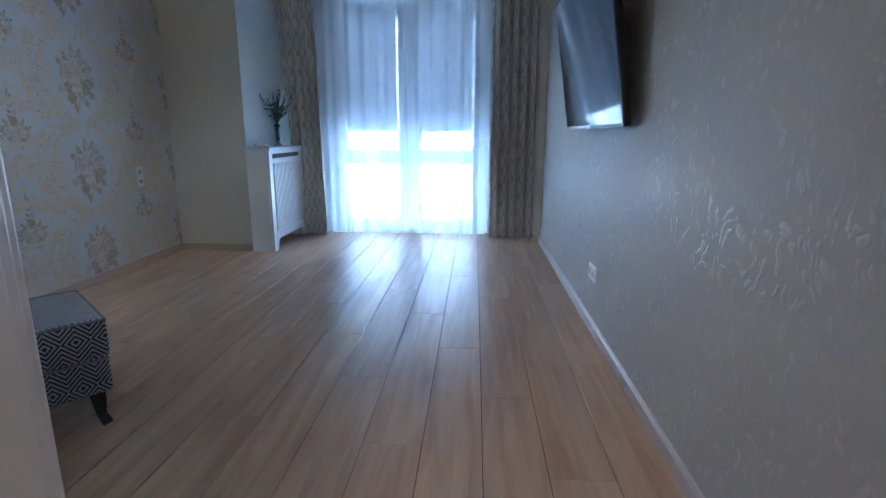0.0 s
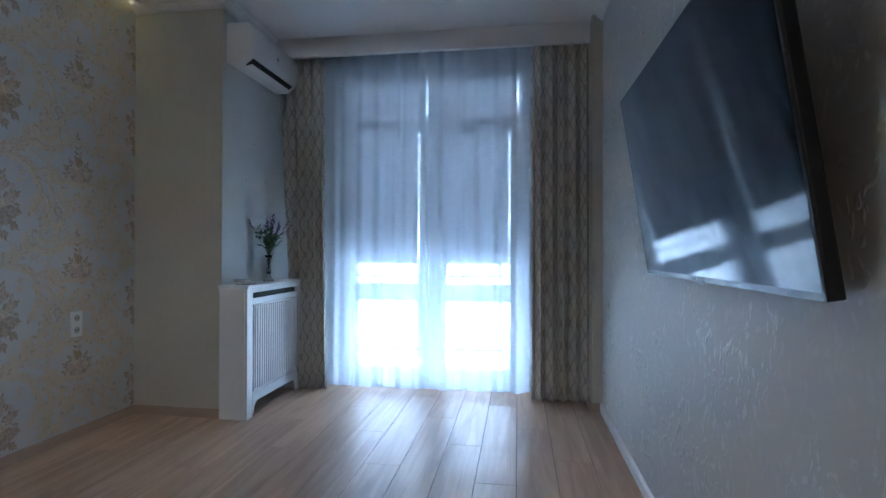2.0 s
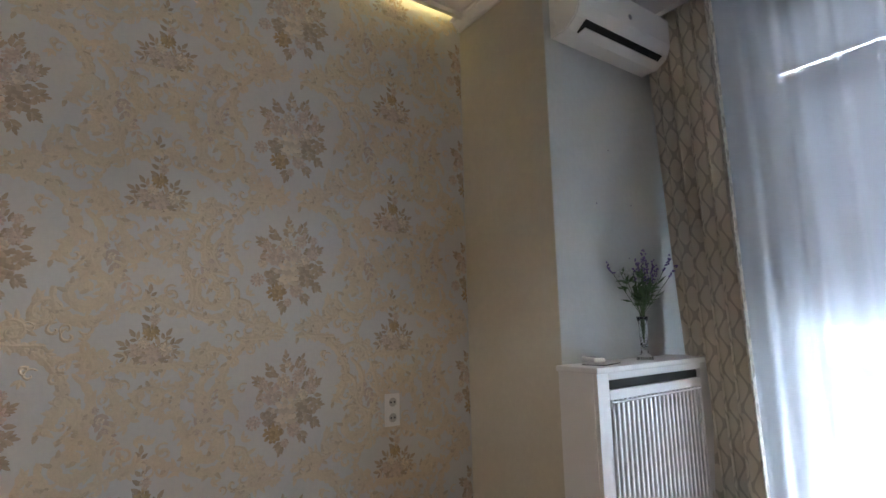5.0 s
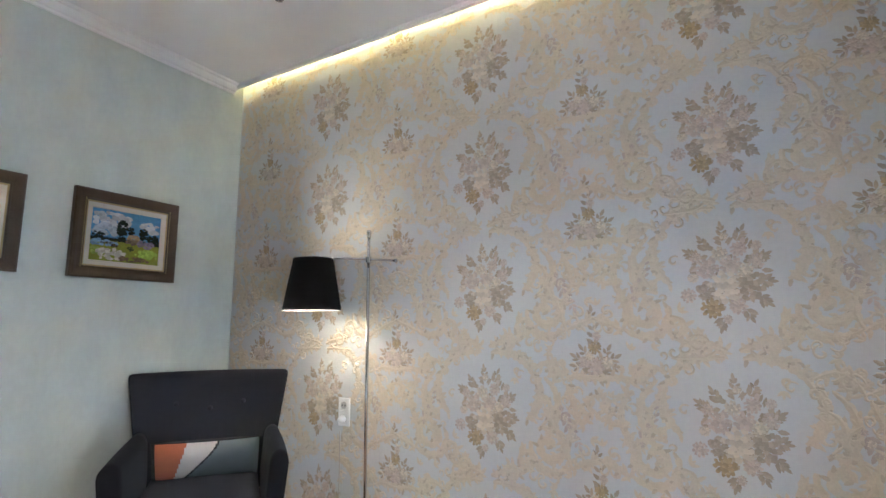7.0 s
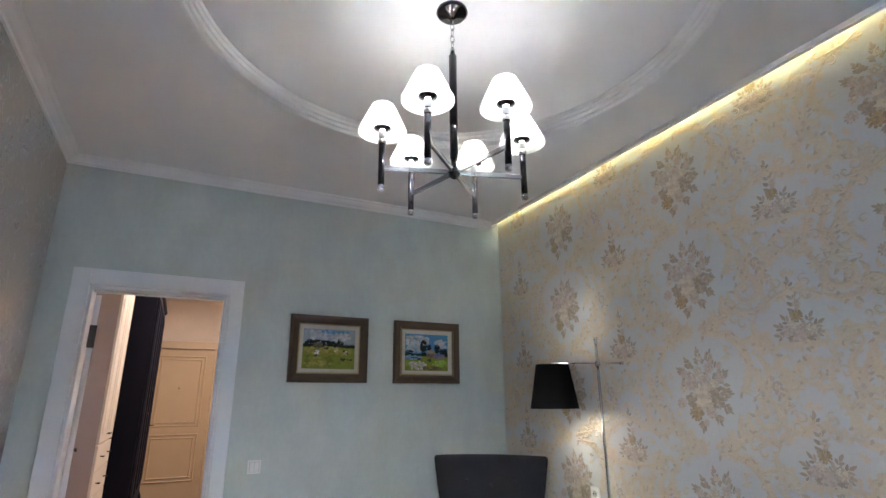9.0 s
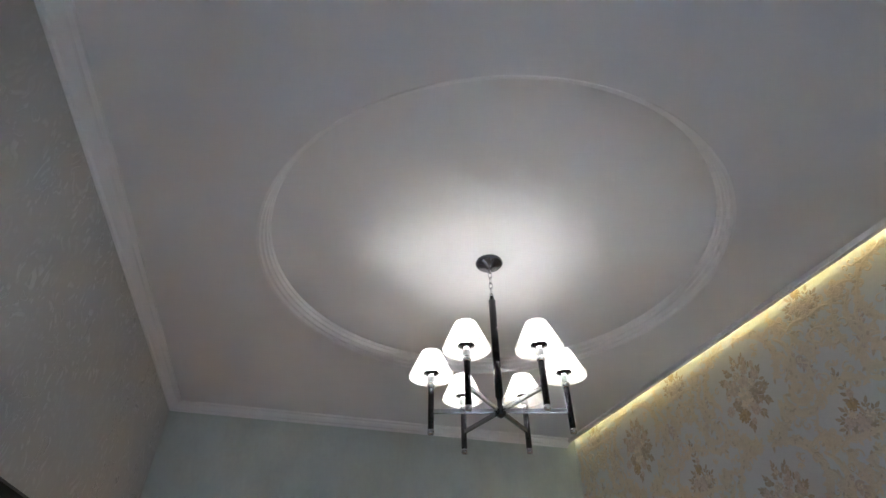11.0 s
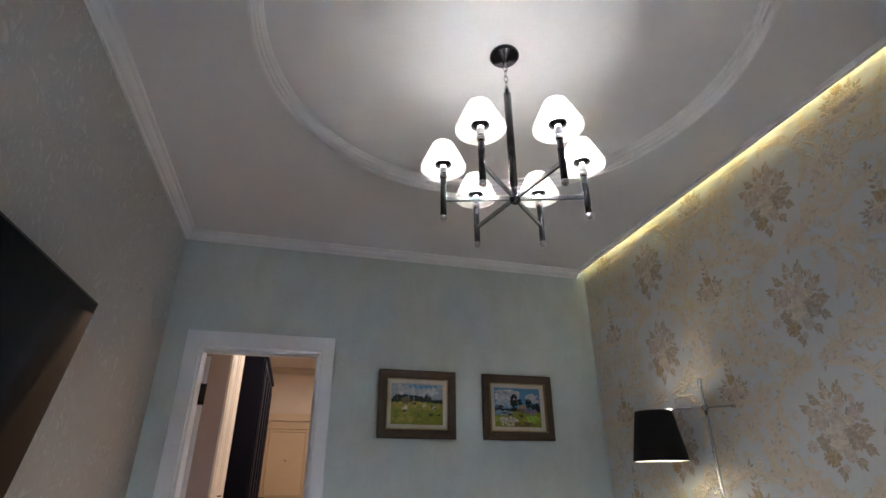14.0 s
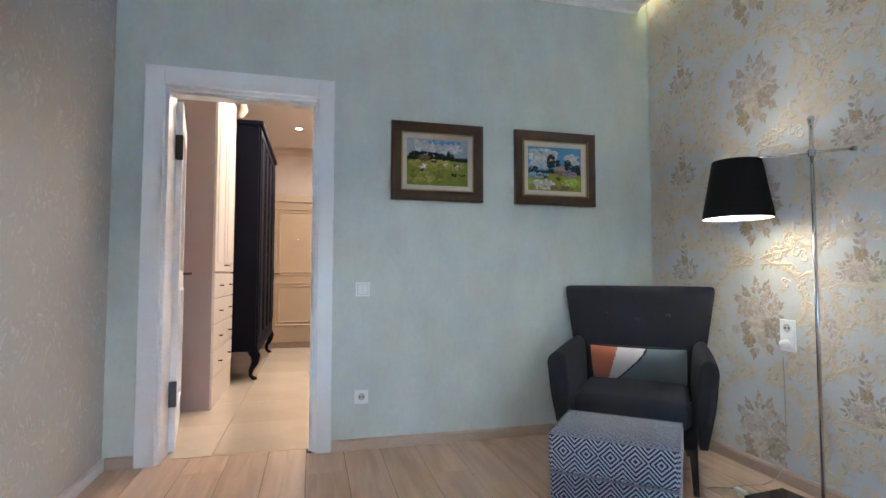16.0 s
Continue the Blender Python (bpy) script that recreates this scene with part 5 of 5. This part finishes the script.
def cushion():
    m = Matrix.Translation((0.57, 0.60, 0)) @ Matrix.Rotation(radians(CHAIR_TURN), 4, "Z")
    p = thing("cushion", "rectangular cushion in orange, cream and grey panels", "cushion")
    p.matrix_world = m @ pose(-0.01, -0.10, 0.505, -32, 0, 0)
    w, h = 0.50, 0.26
    n, k = 64, 44

    def bulge(u, v):
        return 0.055 * max(0, (1 - abs(u) ** 3.0)) ** 0.55 * max(0, (1 - abs(v) ** 3.0)) ** 0.55

    def pinch(u, v):
        return (1 - 0.07 * (1 - abs(u)) * 0 - 0.06 * v * v * (1 - u * u) * 0, 1 - 0.05 * (1 - u * u))
    fronts = {"orange_panel": M_ORANGE, "cream_panel": M_CREAMV, "grey_panel": M_GREYV, "piping_seam": M_BLKV}
    meshes = {q: bmesh.new() for q in fronts}
    back = bmesh.new()

    def pt(i, j, s):
        u, v = 2 * i / n - 1, 2 * j / k - 1
        return Vector((u * w / 2 * (1 - 0.05 * (1 - v * v) * 0), s * bulge(u, v), v * h / 2 * (1 - 0.06 * (1 - u * u) * abs(v))))
    for i in range(n):
        for j in range(k):
            u, v = -(2 * (i + 0.5) / n - 1), 2 * (j + 0.5) / k - 1
            edge = -0.62 + 0.42 * (v + 1)          # curved seam of the grey panel
            if u < -0.93:
                q = "piping_seam"
            elif abs(u - edge) < 0.022 and u < 0.35:
                q = "piping_seam"
            elif u > edge and not (u < 0.2 and v > 0.85):
                q = "grey_panel"
            elif u < -0.52 + 0.14 * v:
                q = "orange_panel"
            else:
                q = "cream_panel"
            b = meshes[q]
            b.faces.new([b.verts.new(pt(a, c, 1)) for a, c in ((i, j), (i + 1, j), (i + 1, j + 1), (i, j + 1))])
            back.faces.new([back.verts.new(pt(a, c, -1)) for a, c in ((i, j), (i + 1, j), (i + 1, j + 1), (i, j + 1))])
    for q, b in meshes.items():
        bmesh.ops.remove_doubles(b, verts=b.verts, dist=1e-5)
        part(q, b, fronts[q], p, q.replace("_", " "), True)
    bmesh.ops.remove_doubles(back, verts=back.verts, dist=1e-5)
    part("back_panel", back, M_BLKV, p, "black back panel", True)
    part("piping", tube([pt(i, 0, 1) for i in range(n)] + [pt(n, j, 1) for j in range(k)] + [pt(n - i, k, 1) for i in range(n)] + [pt(0, k - j, 1) for j in range(k)], 0.004, 6, True), M_BLKV, p)


cushion()


def footstool():
    f = thing("footstool", "square footstool in blue-black and white chevron fabric on black legs", "footstool", (1.06, 1.195, 0), -41)
    w, d = 0.45, 0.35
    for nm, z0, z1, g, lab in (("base", 0.13, 0.258, 0.0, ""), ("top_pad", 0.261, 0.402, 0.005, "")):
        bm = box(-w / 2 - g, w / 2 + g, -d / 2 - g, d / 2 + g, z0, z1, 0.018, 3)
        uv = bm.loops.layers.uv.new("UVMap")
        bm.normal_update()
        for fc in bm.faces:
            nx, ny, nz = (abs(q) for q in fc.normal)
            for lp in fc.loops:
                co = lp.vert.co
                lp[uv].uv = (co.x, co.y) if nz > max(nx, ny) else (co.x, co.z) if ny > nx else (co.y, co.z)
        ob = part(nm, bm, M_CHEV, f, lab, True)
        part("piping", tube([(sx * (w / 2 + g - 0.004), sy * (d / 2 + g - 0.004), z1 - 0.004) for sx, sy in ((-1, -1), (1, -1), (1, 1), (-1, 1))], 0.005, 6, True), M_PIPE, ob)
    for sx in (-1, 1):
        for sy in (-1, 1):
            x, y = sx * (w / 2 - 0.05), sy * (d / 2 - 0.05)
            part("leg", tube([(x, y, 0.135), (x + sx * 0.004, y + sy * 0.004, 0.09), (x + sx * 0.006, y + sy * 0.006, 0.04), (x + sx * 0.02, y + sy * 0.02, 0.0)], [0.036, 0.03, 0.022, 0.024], 4), M_BLEG, f, "black wooden leg")


footstool()

# ---- small marks on the walls ----
for x, y, z, t in ((PX + 0.001, 4.22, 1.66, 90), (PX + 0.001, 4.34, 1.95, 90), (PX + 0.001, 4.50, 1.68, 90), (PX + 0.001, 4.45, 1.40, 90), (W - 0.001, 3.45, 1.78, -90)):
    n = tagged(part("nail", moved(lathe([(0, 0.004), (0.004, 0.003), (0.004, 0)], 8), Matrix.Rotation(radians(t), 4, "Y") @ Matrix.Identity(4)), M_RAIL), "small steel nail stuck in the plaster wall", "nail", "wall nails")
    n.location = (x, y, z)

# ---- wallpaper print, embossed ----


def add_leaf(bm, p, ang, ln, wd, lift, mi, keep):
    """A pointed leaf on the wall plane (y, z), a little proud, ridged along the middle."""
    c, s = math.cos(ang), math.sin(ang)
    P = lambda a, b, l: (l, p[0] + a * c - b * s, p[1] + a * s + b * c)
    pts = [P(0, 0, lift), P(ln * 0.35, wd * 0.5, lift), P(ln * 0.75, wd * 0.35, lift), P(ln, 0, lift), P(ln * 0.75, -wd * 0.35, lift), P(ln * 0.35, -wd * 0.5, lift)]
    if not all(keep(q[1], q[2]) for q in pts):
        return
    v = [bm.verts.new(q) for q in pts]
    m = bm.verts.new(P(ln * 0.5, 0, lift + 0.0012))
    for i in range(6):
        bm.faces.new((v[i], v[(i + 1) % 6], m)).material_index = mi


def scaled(bm, y, z, k, keep):
    """Enlarge a print about its centre and trim what leaves the wall."""
    for v in bm.verts:
        v.co.y, v.co.z = y + (v.co.y - y) * k, z + (v.co.z - z) * k
    out = [f for f in bm.faces if not all(keep(v.co.y, v.co.z) for v in f.verts)]
    bmesh.ops.delete(bm, geom=out, context="FACES")
    return bm


def add_rose(bm, p, r, lift, mi, rnd, keep):
    """A full bloom of small overlapping petals round a bud."""
    for ring, (n, q) in enumerate(((11, 1.0), (9, 0.74), (7, 0.48), (4, 0.2))):
        off = rnd.uniform(0, 6.28)
        for i in range(n):
            a = off + 2 * math.pi * i / n + rnd.uniform(-0.12, 0.12)
            ln = r * rnd.uniform(0.42, 0.56)
            c = (p[0] + (r * q - ln * 0.6) * math.cos(a), p[1] + (r * q - ln * 0.6) * math.sin(a))
            add_leaf(bm, c, a, ln, ln * 0.95, lift + ring * 0.0006 + i * 0.00003, mi, keep)


def frond(bm, p, ang, ln, n, lift, mi, rnd, keep):
    """A leafy stem: pairs of pointed leaflets and one at the tip."""
    for k in range(n):
        t = (k + 0.6) / n
        q = (p[0] + ln * t * math.cos(ang), p[1] + ln * t * math.sin(ang))
        size = 0.036 * (1.15 - 0.45 * t)
        for sgn in (-1, 1):
            add_leaf(bm, q, ang + sgn * rnd.uniform(0.55, 0.95), size * rnd.uniform(0.8, 1.15), size * 0.46, lift + k * 0.00003, mi, keep)
    add_leaf(bm, (p[0] + ln * math.cos(ang), p[1] + ln * math.sin(ang)), ang, 0.034, 0.015, lift + 0.0003, mi, keep)


def big_bouquet(y, z, keep):
    rnd = random.Random(7)
    bm = bmesh.new()
    keep0, keep = keep, lambda a, b: True
    for dy, dz, ang, ln in ((-0.005, 0.13, 1.65, 0.06), (0.035, 0.13, 1.1, 0.05), (-0.055, 0.10, 2.1, 0.05), (-0.095, 0.075, 2.5, 0.04), (0.10, 0.06, 0.5, 0.03), (0.11, -0.02, -0.1, 0.025), (-0.02, -0.15, -1.8, 0.04), (0.05, -0.12, -1.1, 0.035), (0.10, -0.08, -0.7, 0.03)):
        frond(bm, (y + dy, z + dz), ang, ln, 3, 0.0006, 0, rnd, keep)
    for k in range(80):
        a, r = rnd.uniform(0, 6.28), 0.115 * math.sqrt(rnd.random())
        add_leaf(bm, (y + r * math.cos(a), z + 0.01 + r * 1.2 * math.sin(a)), a + rnd.uniform(-1.2, 1.2), rnd.uniform(0.022, 0.042), rnd.uniform(0.014, 0.024), 0.0010 + k * 0.00001, rnd.choice((0, 0, 0, 1)), keep)
    for dy, dz, r, mi in ((0.07, -0.035, 0.050, 0), (-0.005, -0.04, 0.058, 2), (-0.065, 0.035, 0.036, 1), (0.015, 0.045, 0.034, 1), (0.10, 0.055, 0.027, 1), (-0.02, 0.09, 0.026, 2), (0.045, 0.105, 0.026, 1), (0.105, 0.115, 0.017, 1), (-0.06, -0.12, 0.036, 3), (-0.14, -0.07, 0.026, 1), (-0.075, -0.06, 0.030, 0), (0.03, -0.115, 0.028, 1), (-0.105, 0.08, 0.020, 1), (0.0, 0.16, 0.014, 2), (-0.12, 0.0, 0.018, 2), (-0.01, -0.165, 0.016, 1), (0.06, 0.02, 0.026, 2)):
        add_rose(bm, (y + dy, z + dz), r, 0.0024 + rnd.uniform(0, 0.0003), mi, rnd, keep)
    return scaled(bm, y, z, 1.0, keep0)


def small_bouquet(y, z, keep):
    """A spray that rises to a point from curved basal leaves, with two loose sprigs above."""
    rnd = random.Random(9)
    bm = bmesh.new()
    keep0, keep = keep, lambda a, b: True
    for ang, ln in ((0.15, 0.07), (0.55, 0.08), (2.6, 0.08), (3.0, 0.07), (1.0, 0.08), (2.15, 0.08), (-0.5, 0.045), (3.65, 0.045)):
        frond(bm, (y, z - 0.07), ang, ln, 3, 0.0006, 0, rnd, keep)
    frond(bm, (y, z - 0.02), 1.62, 0.16, 6, 0.0009, 0, rnd, keep)
    for dy, dz, r, mi in ((0, -0.06, 0.030, 1), (-0.045, -0.045, 0.020, 1), (0.045, -0.045, 0.020, 2), (0.0, 0.01, 0.022, 3), (0.008, 0.055, 0.015, 1), (-0.02, -0.02, 0.016, 2)):
        add_rose(bm, (y + dy, z + dz), r, 0.0020 + rnd.uniform(0, 0.0003), mi, rnd, keep)
    for oy, oz, ang in ((0.15, 0.19, 1.2), (-0.14, 0.29, -1.1)):
        frond(bm, (y + oy, z + oz), ang, 0.14, 6, 0.0006, 1, rnd, keep)
        for k in range(4):
            add_rose(bm, (y + oy + 0.035 * k * math.cos(ang), z + oz + 0.035 * k * math.sin(ang)), 0.011, 0.0018, 1 + k % 2, rnd, keep)
    return scaled(bm, y, z, 1.15, keep0)


def ribbon(bm, pts, width, lift, keep):
    """A raised, ridged scroll along (y, z) points."""
    n = len(pts)
    prev = None
    for i, (a, b) in enumerate(pts):
        p, q = pts[max(0, i - 1)], pts[min(n - 1, i + 1)]
        dx, dz = q[0] - p[0], q[1] - p[1]
        ln = math.hypot(dx, dz) or 1
        w = width * (0.35 + 0.65 * math.sin(math.pi * min(1, max(0, (i + 0.6) / n)))) * (1 + 0.18 * math.sin(i * 1.7))
        nx, nz = -dz / ln * w / 2, dx / ln * w / 2
        if not (keep(a + nx, b + nz) and keep(a - nx, b - nz)):
            prev = None
            continue
        cur = (bm.verts.new((lift, a + nx, b + nz)), bm.verts.new((lift + 0.0026, a + nx * 0.15, b + nz * 0.15)), bm.verts.new((lift, a - nx, b - nz)))
        if prev:
            bm.faces.new((prev[0], prev[1], cur[1], cur[0]))
            bm.faces.new((prev[1], prev[2], cur[2], cur[1]))
        prev = cur


def spiral(cy, cz, r0, r1, a0, turns, n=34):
    return [(cy + (r0 + (r1 - r0) * i / n) * math.cos(a0 + turns * 2 * math.pi * i / n), cz + (r0 + (r1 - r0) * i / n) * math.sin(a0 + turns * 2 * math.pi * i / n)) for i in range(n + 1)]


def bez(p, q, r, s, n=26):
    return [tuple((1 - t) ** 3 * p[k] + 3 * (1 - t) ** 2 * t * q[k] + 3 * (1 - t) * t * t * r[k] + t ** 3 * s[k] for k in (0, 1)) for t in [i / n for i in range(n + 1)]]


def scrolls(y, z, keep):
    rnd = random.Random(4)
    bm = bmesh.new()
    for s in (-1, 1):
        X = lambda pts: [(y + s * a, z + b) for a, b in pts]
        lines = [
            (bez((0.03, 0.275), (0.14, 0.29), (0.21, 0.25), (0.24, 0.17)), 0.026),
            (bez((0.23, 0.19), (0.30, 0.12), (0.26, 0.02), (0.20, -0.02)), 0.03),
            (bez((0.30, 0.16), (0.38, 0.10), (0.36, -0.02), (0.28, -0.10)), 0.024),
            (spiral(0.305, -0.125, 0.085, 0.018, 2.2, -1.35), 0.026),
            (bez((0.22, -0.11), (0.20, -0.22), (0.30, -0.27), (0.40, -0.20)), 0.028),
            (spiral(0.20, -0.20, 0.05, 0.012, 0.4, 1.2), 0.018),
            (bez((0.02, -0.285), (0.08, -0.25), (0.13, -0.27), (0.20, -0.24)), 0.024),
            (bez((0.40, -0.20), (0.36, -0.12), (0.40, -0.06), (0.43, -0.02)), 0.022),
            (bez((0.24, 0.21), (0.32, 0.26), (0.36, 0.22), (0.38, 0.16)), 0.022),
            (spiral(0.345, 0.20, 0.04, 0.01, 0.0, 1.2), 0.016),
            (bez((0.40, 0.17), (0.44, 0.20), (0.48, 0.17), (0.5225, 0.175)), 0.022),
            (bez((0.40, -0.21), (0.45, -0.17), (0.48, -0.18), (0.5225, -0.15)), 0.022),
            (bez((0.43, -0.02), (0.44, 0.06), (0.40, 0.10), (0.395, 0.15)), 0.02),
            (bez((0.36, 0.06), (0.29, 0.02), (0.31, -0.05), (0.385, -0.075)), 0.018),
            (bez((0.5225, 0.105), (0.47, 0.10), (0.46, 0.06), (0.5225, 0.03)), 0.02),
            (spiral(0.455, 0.02, 0.04, 0.01, 1.2, 1.3), 0.015),
            (spiral(0.12, -0.262, 0.04, 0.01, 2.8, -1.2), 0.015),
            (bez((0.06, 0.30), (0.10, 0.26), (0.17, 0.28), (0.21, 0.27)), 0.018),
            (bez((0.27, 0.10), (0.33, 0.08), (0.33, 0.0), (0.27, -0.04)), 0.016),
        ]
        for k, (pts, w) in enumerate(lines):
            ribbon(bm, X(pts), w * 1.45, 0.0004 + 0.00005 * k, keep)
            pp = X(pts)
            for i in range(1, len(pp) - 1, 2):
                add_leaf(bm, pp[i], rnd.uniform(0, 6.28), rnd.uniform(0.025, 0.048), 0.017, 0.0012 + 0.00004 * i, rnd.choice((0, 0, 1)), keep)
    # small embossed curls and leaflets that fill the ground between the large scrolls
    for k in range(150):
        a, b = rnd.uniform(-0.5225, 0.5225), rnd.uniform(-0.294, 0.294)
        edge = 0.5225 - abs(a)
        if (a / 0.19) ** 2 + (b / 0.255) ** 2 < 1 or (edge < 0.09 and b > 0.16) or (edge < 0.09 and b < -0.2):
            continue
        if k % 2:
            ribbon(bm, spiral(y + a, z + b, rnd.uniform(0.016, 0.03), 0.004, rnd.uniform(0, 6.28), rnd.choice((-0.9, 0.9)), 12), rnd.uniform(0.009, 0.014), 0.0005 + 0.000004 * k, keep)
        else:
            q = rnd.uniform(0, 6.28)
            for m in range(3):
                add_leaf(bm, (y + a, z + b), q + (m - 1) * 0.7, rnd.uniform(0.028, 0.045), 0.014, 0.0008 + 0.000004 * k, 0, keep)
    return bm


def keep(a, b):
    return 0.004 < a < PY - 0.004 and 0.065 < b < H + 0.02


for i in range(5):
    for j in range(5):
        y, z = -0.205 + i * 1.045, 0.189 + j * 0.588
        for nm, bm, mm in (("bouquet_print", big_bouquet(y, z, keep), (M_LEAF, M_ROSE, M_CREAM, M_OCHRE)), ("scroll_print", scrolls(y, z, keep), (M_SCROLL, M_SCROLL2)), ("sprig_print", small_bouquet(y + 0.5225, z + 0.295, keep), (M_LEAF, M_ROSE, M_CREAM, M_OCHRE))):
            if len(bm.faces):
                part(nm, bm, mm, wall_floral)
            else:
                bm.free()

# ---- floor pieces ----
PLANK_W, PLANK_L = 0.2035, 1.285


def plank(x0, x1, y0, y1, parent, material, gap):
    key = (round(x1 - x0, 4), round(y1 - y0, 4), material.name)
    if key not in made:
        w, d = x1 - x0 - gap, y1 - y0 - gap * 0.3
        bm = bmesh.new()
        for zz, inset in ((-0.0045, 0), (-0.0012, 0), (0, 0.0013)):
            for sx, sy in ((-1, -1), (1, -1), (1, 1), (-1, 1)):
                bm.verts.new((sx * (w / 2 - inset), sy * (d / 2 - inset), zz))
        bm.verts.ensure_lookup_table()
        for r in (0, 4):
            for i in range(4):
                bm.faces.new((bm.verts[r + i], bm.verts[r + (i + 1) % 4], bm.verts[r + 4 + (i + 1) % 4], bm.verts[r + 4 + i]))
        bm.faces.new([bm.verts[8 + i] for i in range(4)])
        me = bpy.data.meshes.new("plank")
        bmesh.ops.recalc_face_normals(bm, faces=bm.faces)
        bm.to_mesh(me)
        bm.free()
        me.materials.append(material)
        made[key] = me
    ob = new("plank" if material is M_PLANK else "tile", made[key])
    ob.parent = parent
    ob.location = ((x0 + x1) / 2, (y0 + y1) / 2, 0)


made = {}
x, row = W - 0.195 - 15 * PLANK_W, 0
while x < W:
    x1 = min(W, x + PLANK_W)
    first = -0.08 if x1 > DX0 + 0.06 and x < DX1 - 0.06 else 0.0
    y = -0.08 - PLANK_L * ((row * 0.37) % 1.0)
    while y < WY + 0.05:
        a, b = max(y, first), min(y + PLANK_L, WY + 0.05)
        if b - a > 0.05 and x1 > 0.02:
            plank(max(x, 0.0), x1, a, b, floor, M_PLANK, 0.003)
        y += PLANK_L
    x, row = x + PLANK_W, row + 1
for i in range(4):
    for j in range(8):
        x0, y1 = HX0 + i * 0.6, -0.084 - j * 0.6
        a, b = x0, min(HX1, x0 + 0.6)
        c, d = max(-4.25, y1 - 0.6), y1
        if b - a > 0.03 and d - c > 0.03:
            plank(a, b, c, d, floor_hall, M_MARBLE, 0.002)
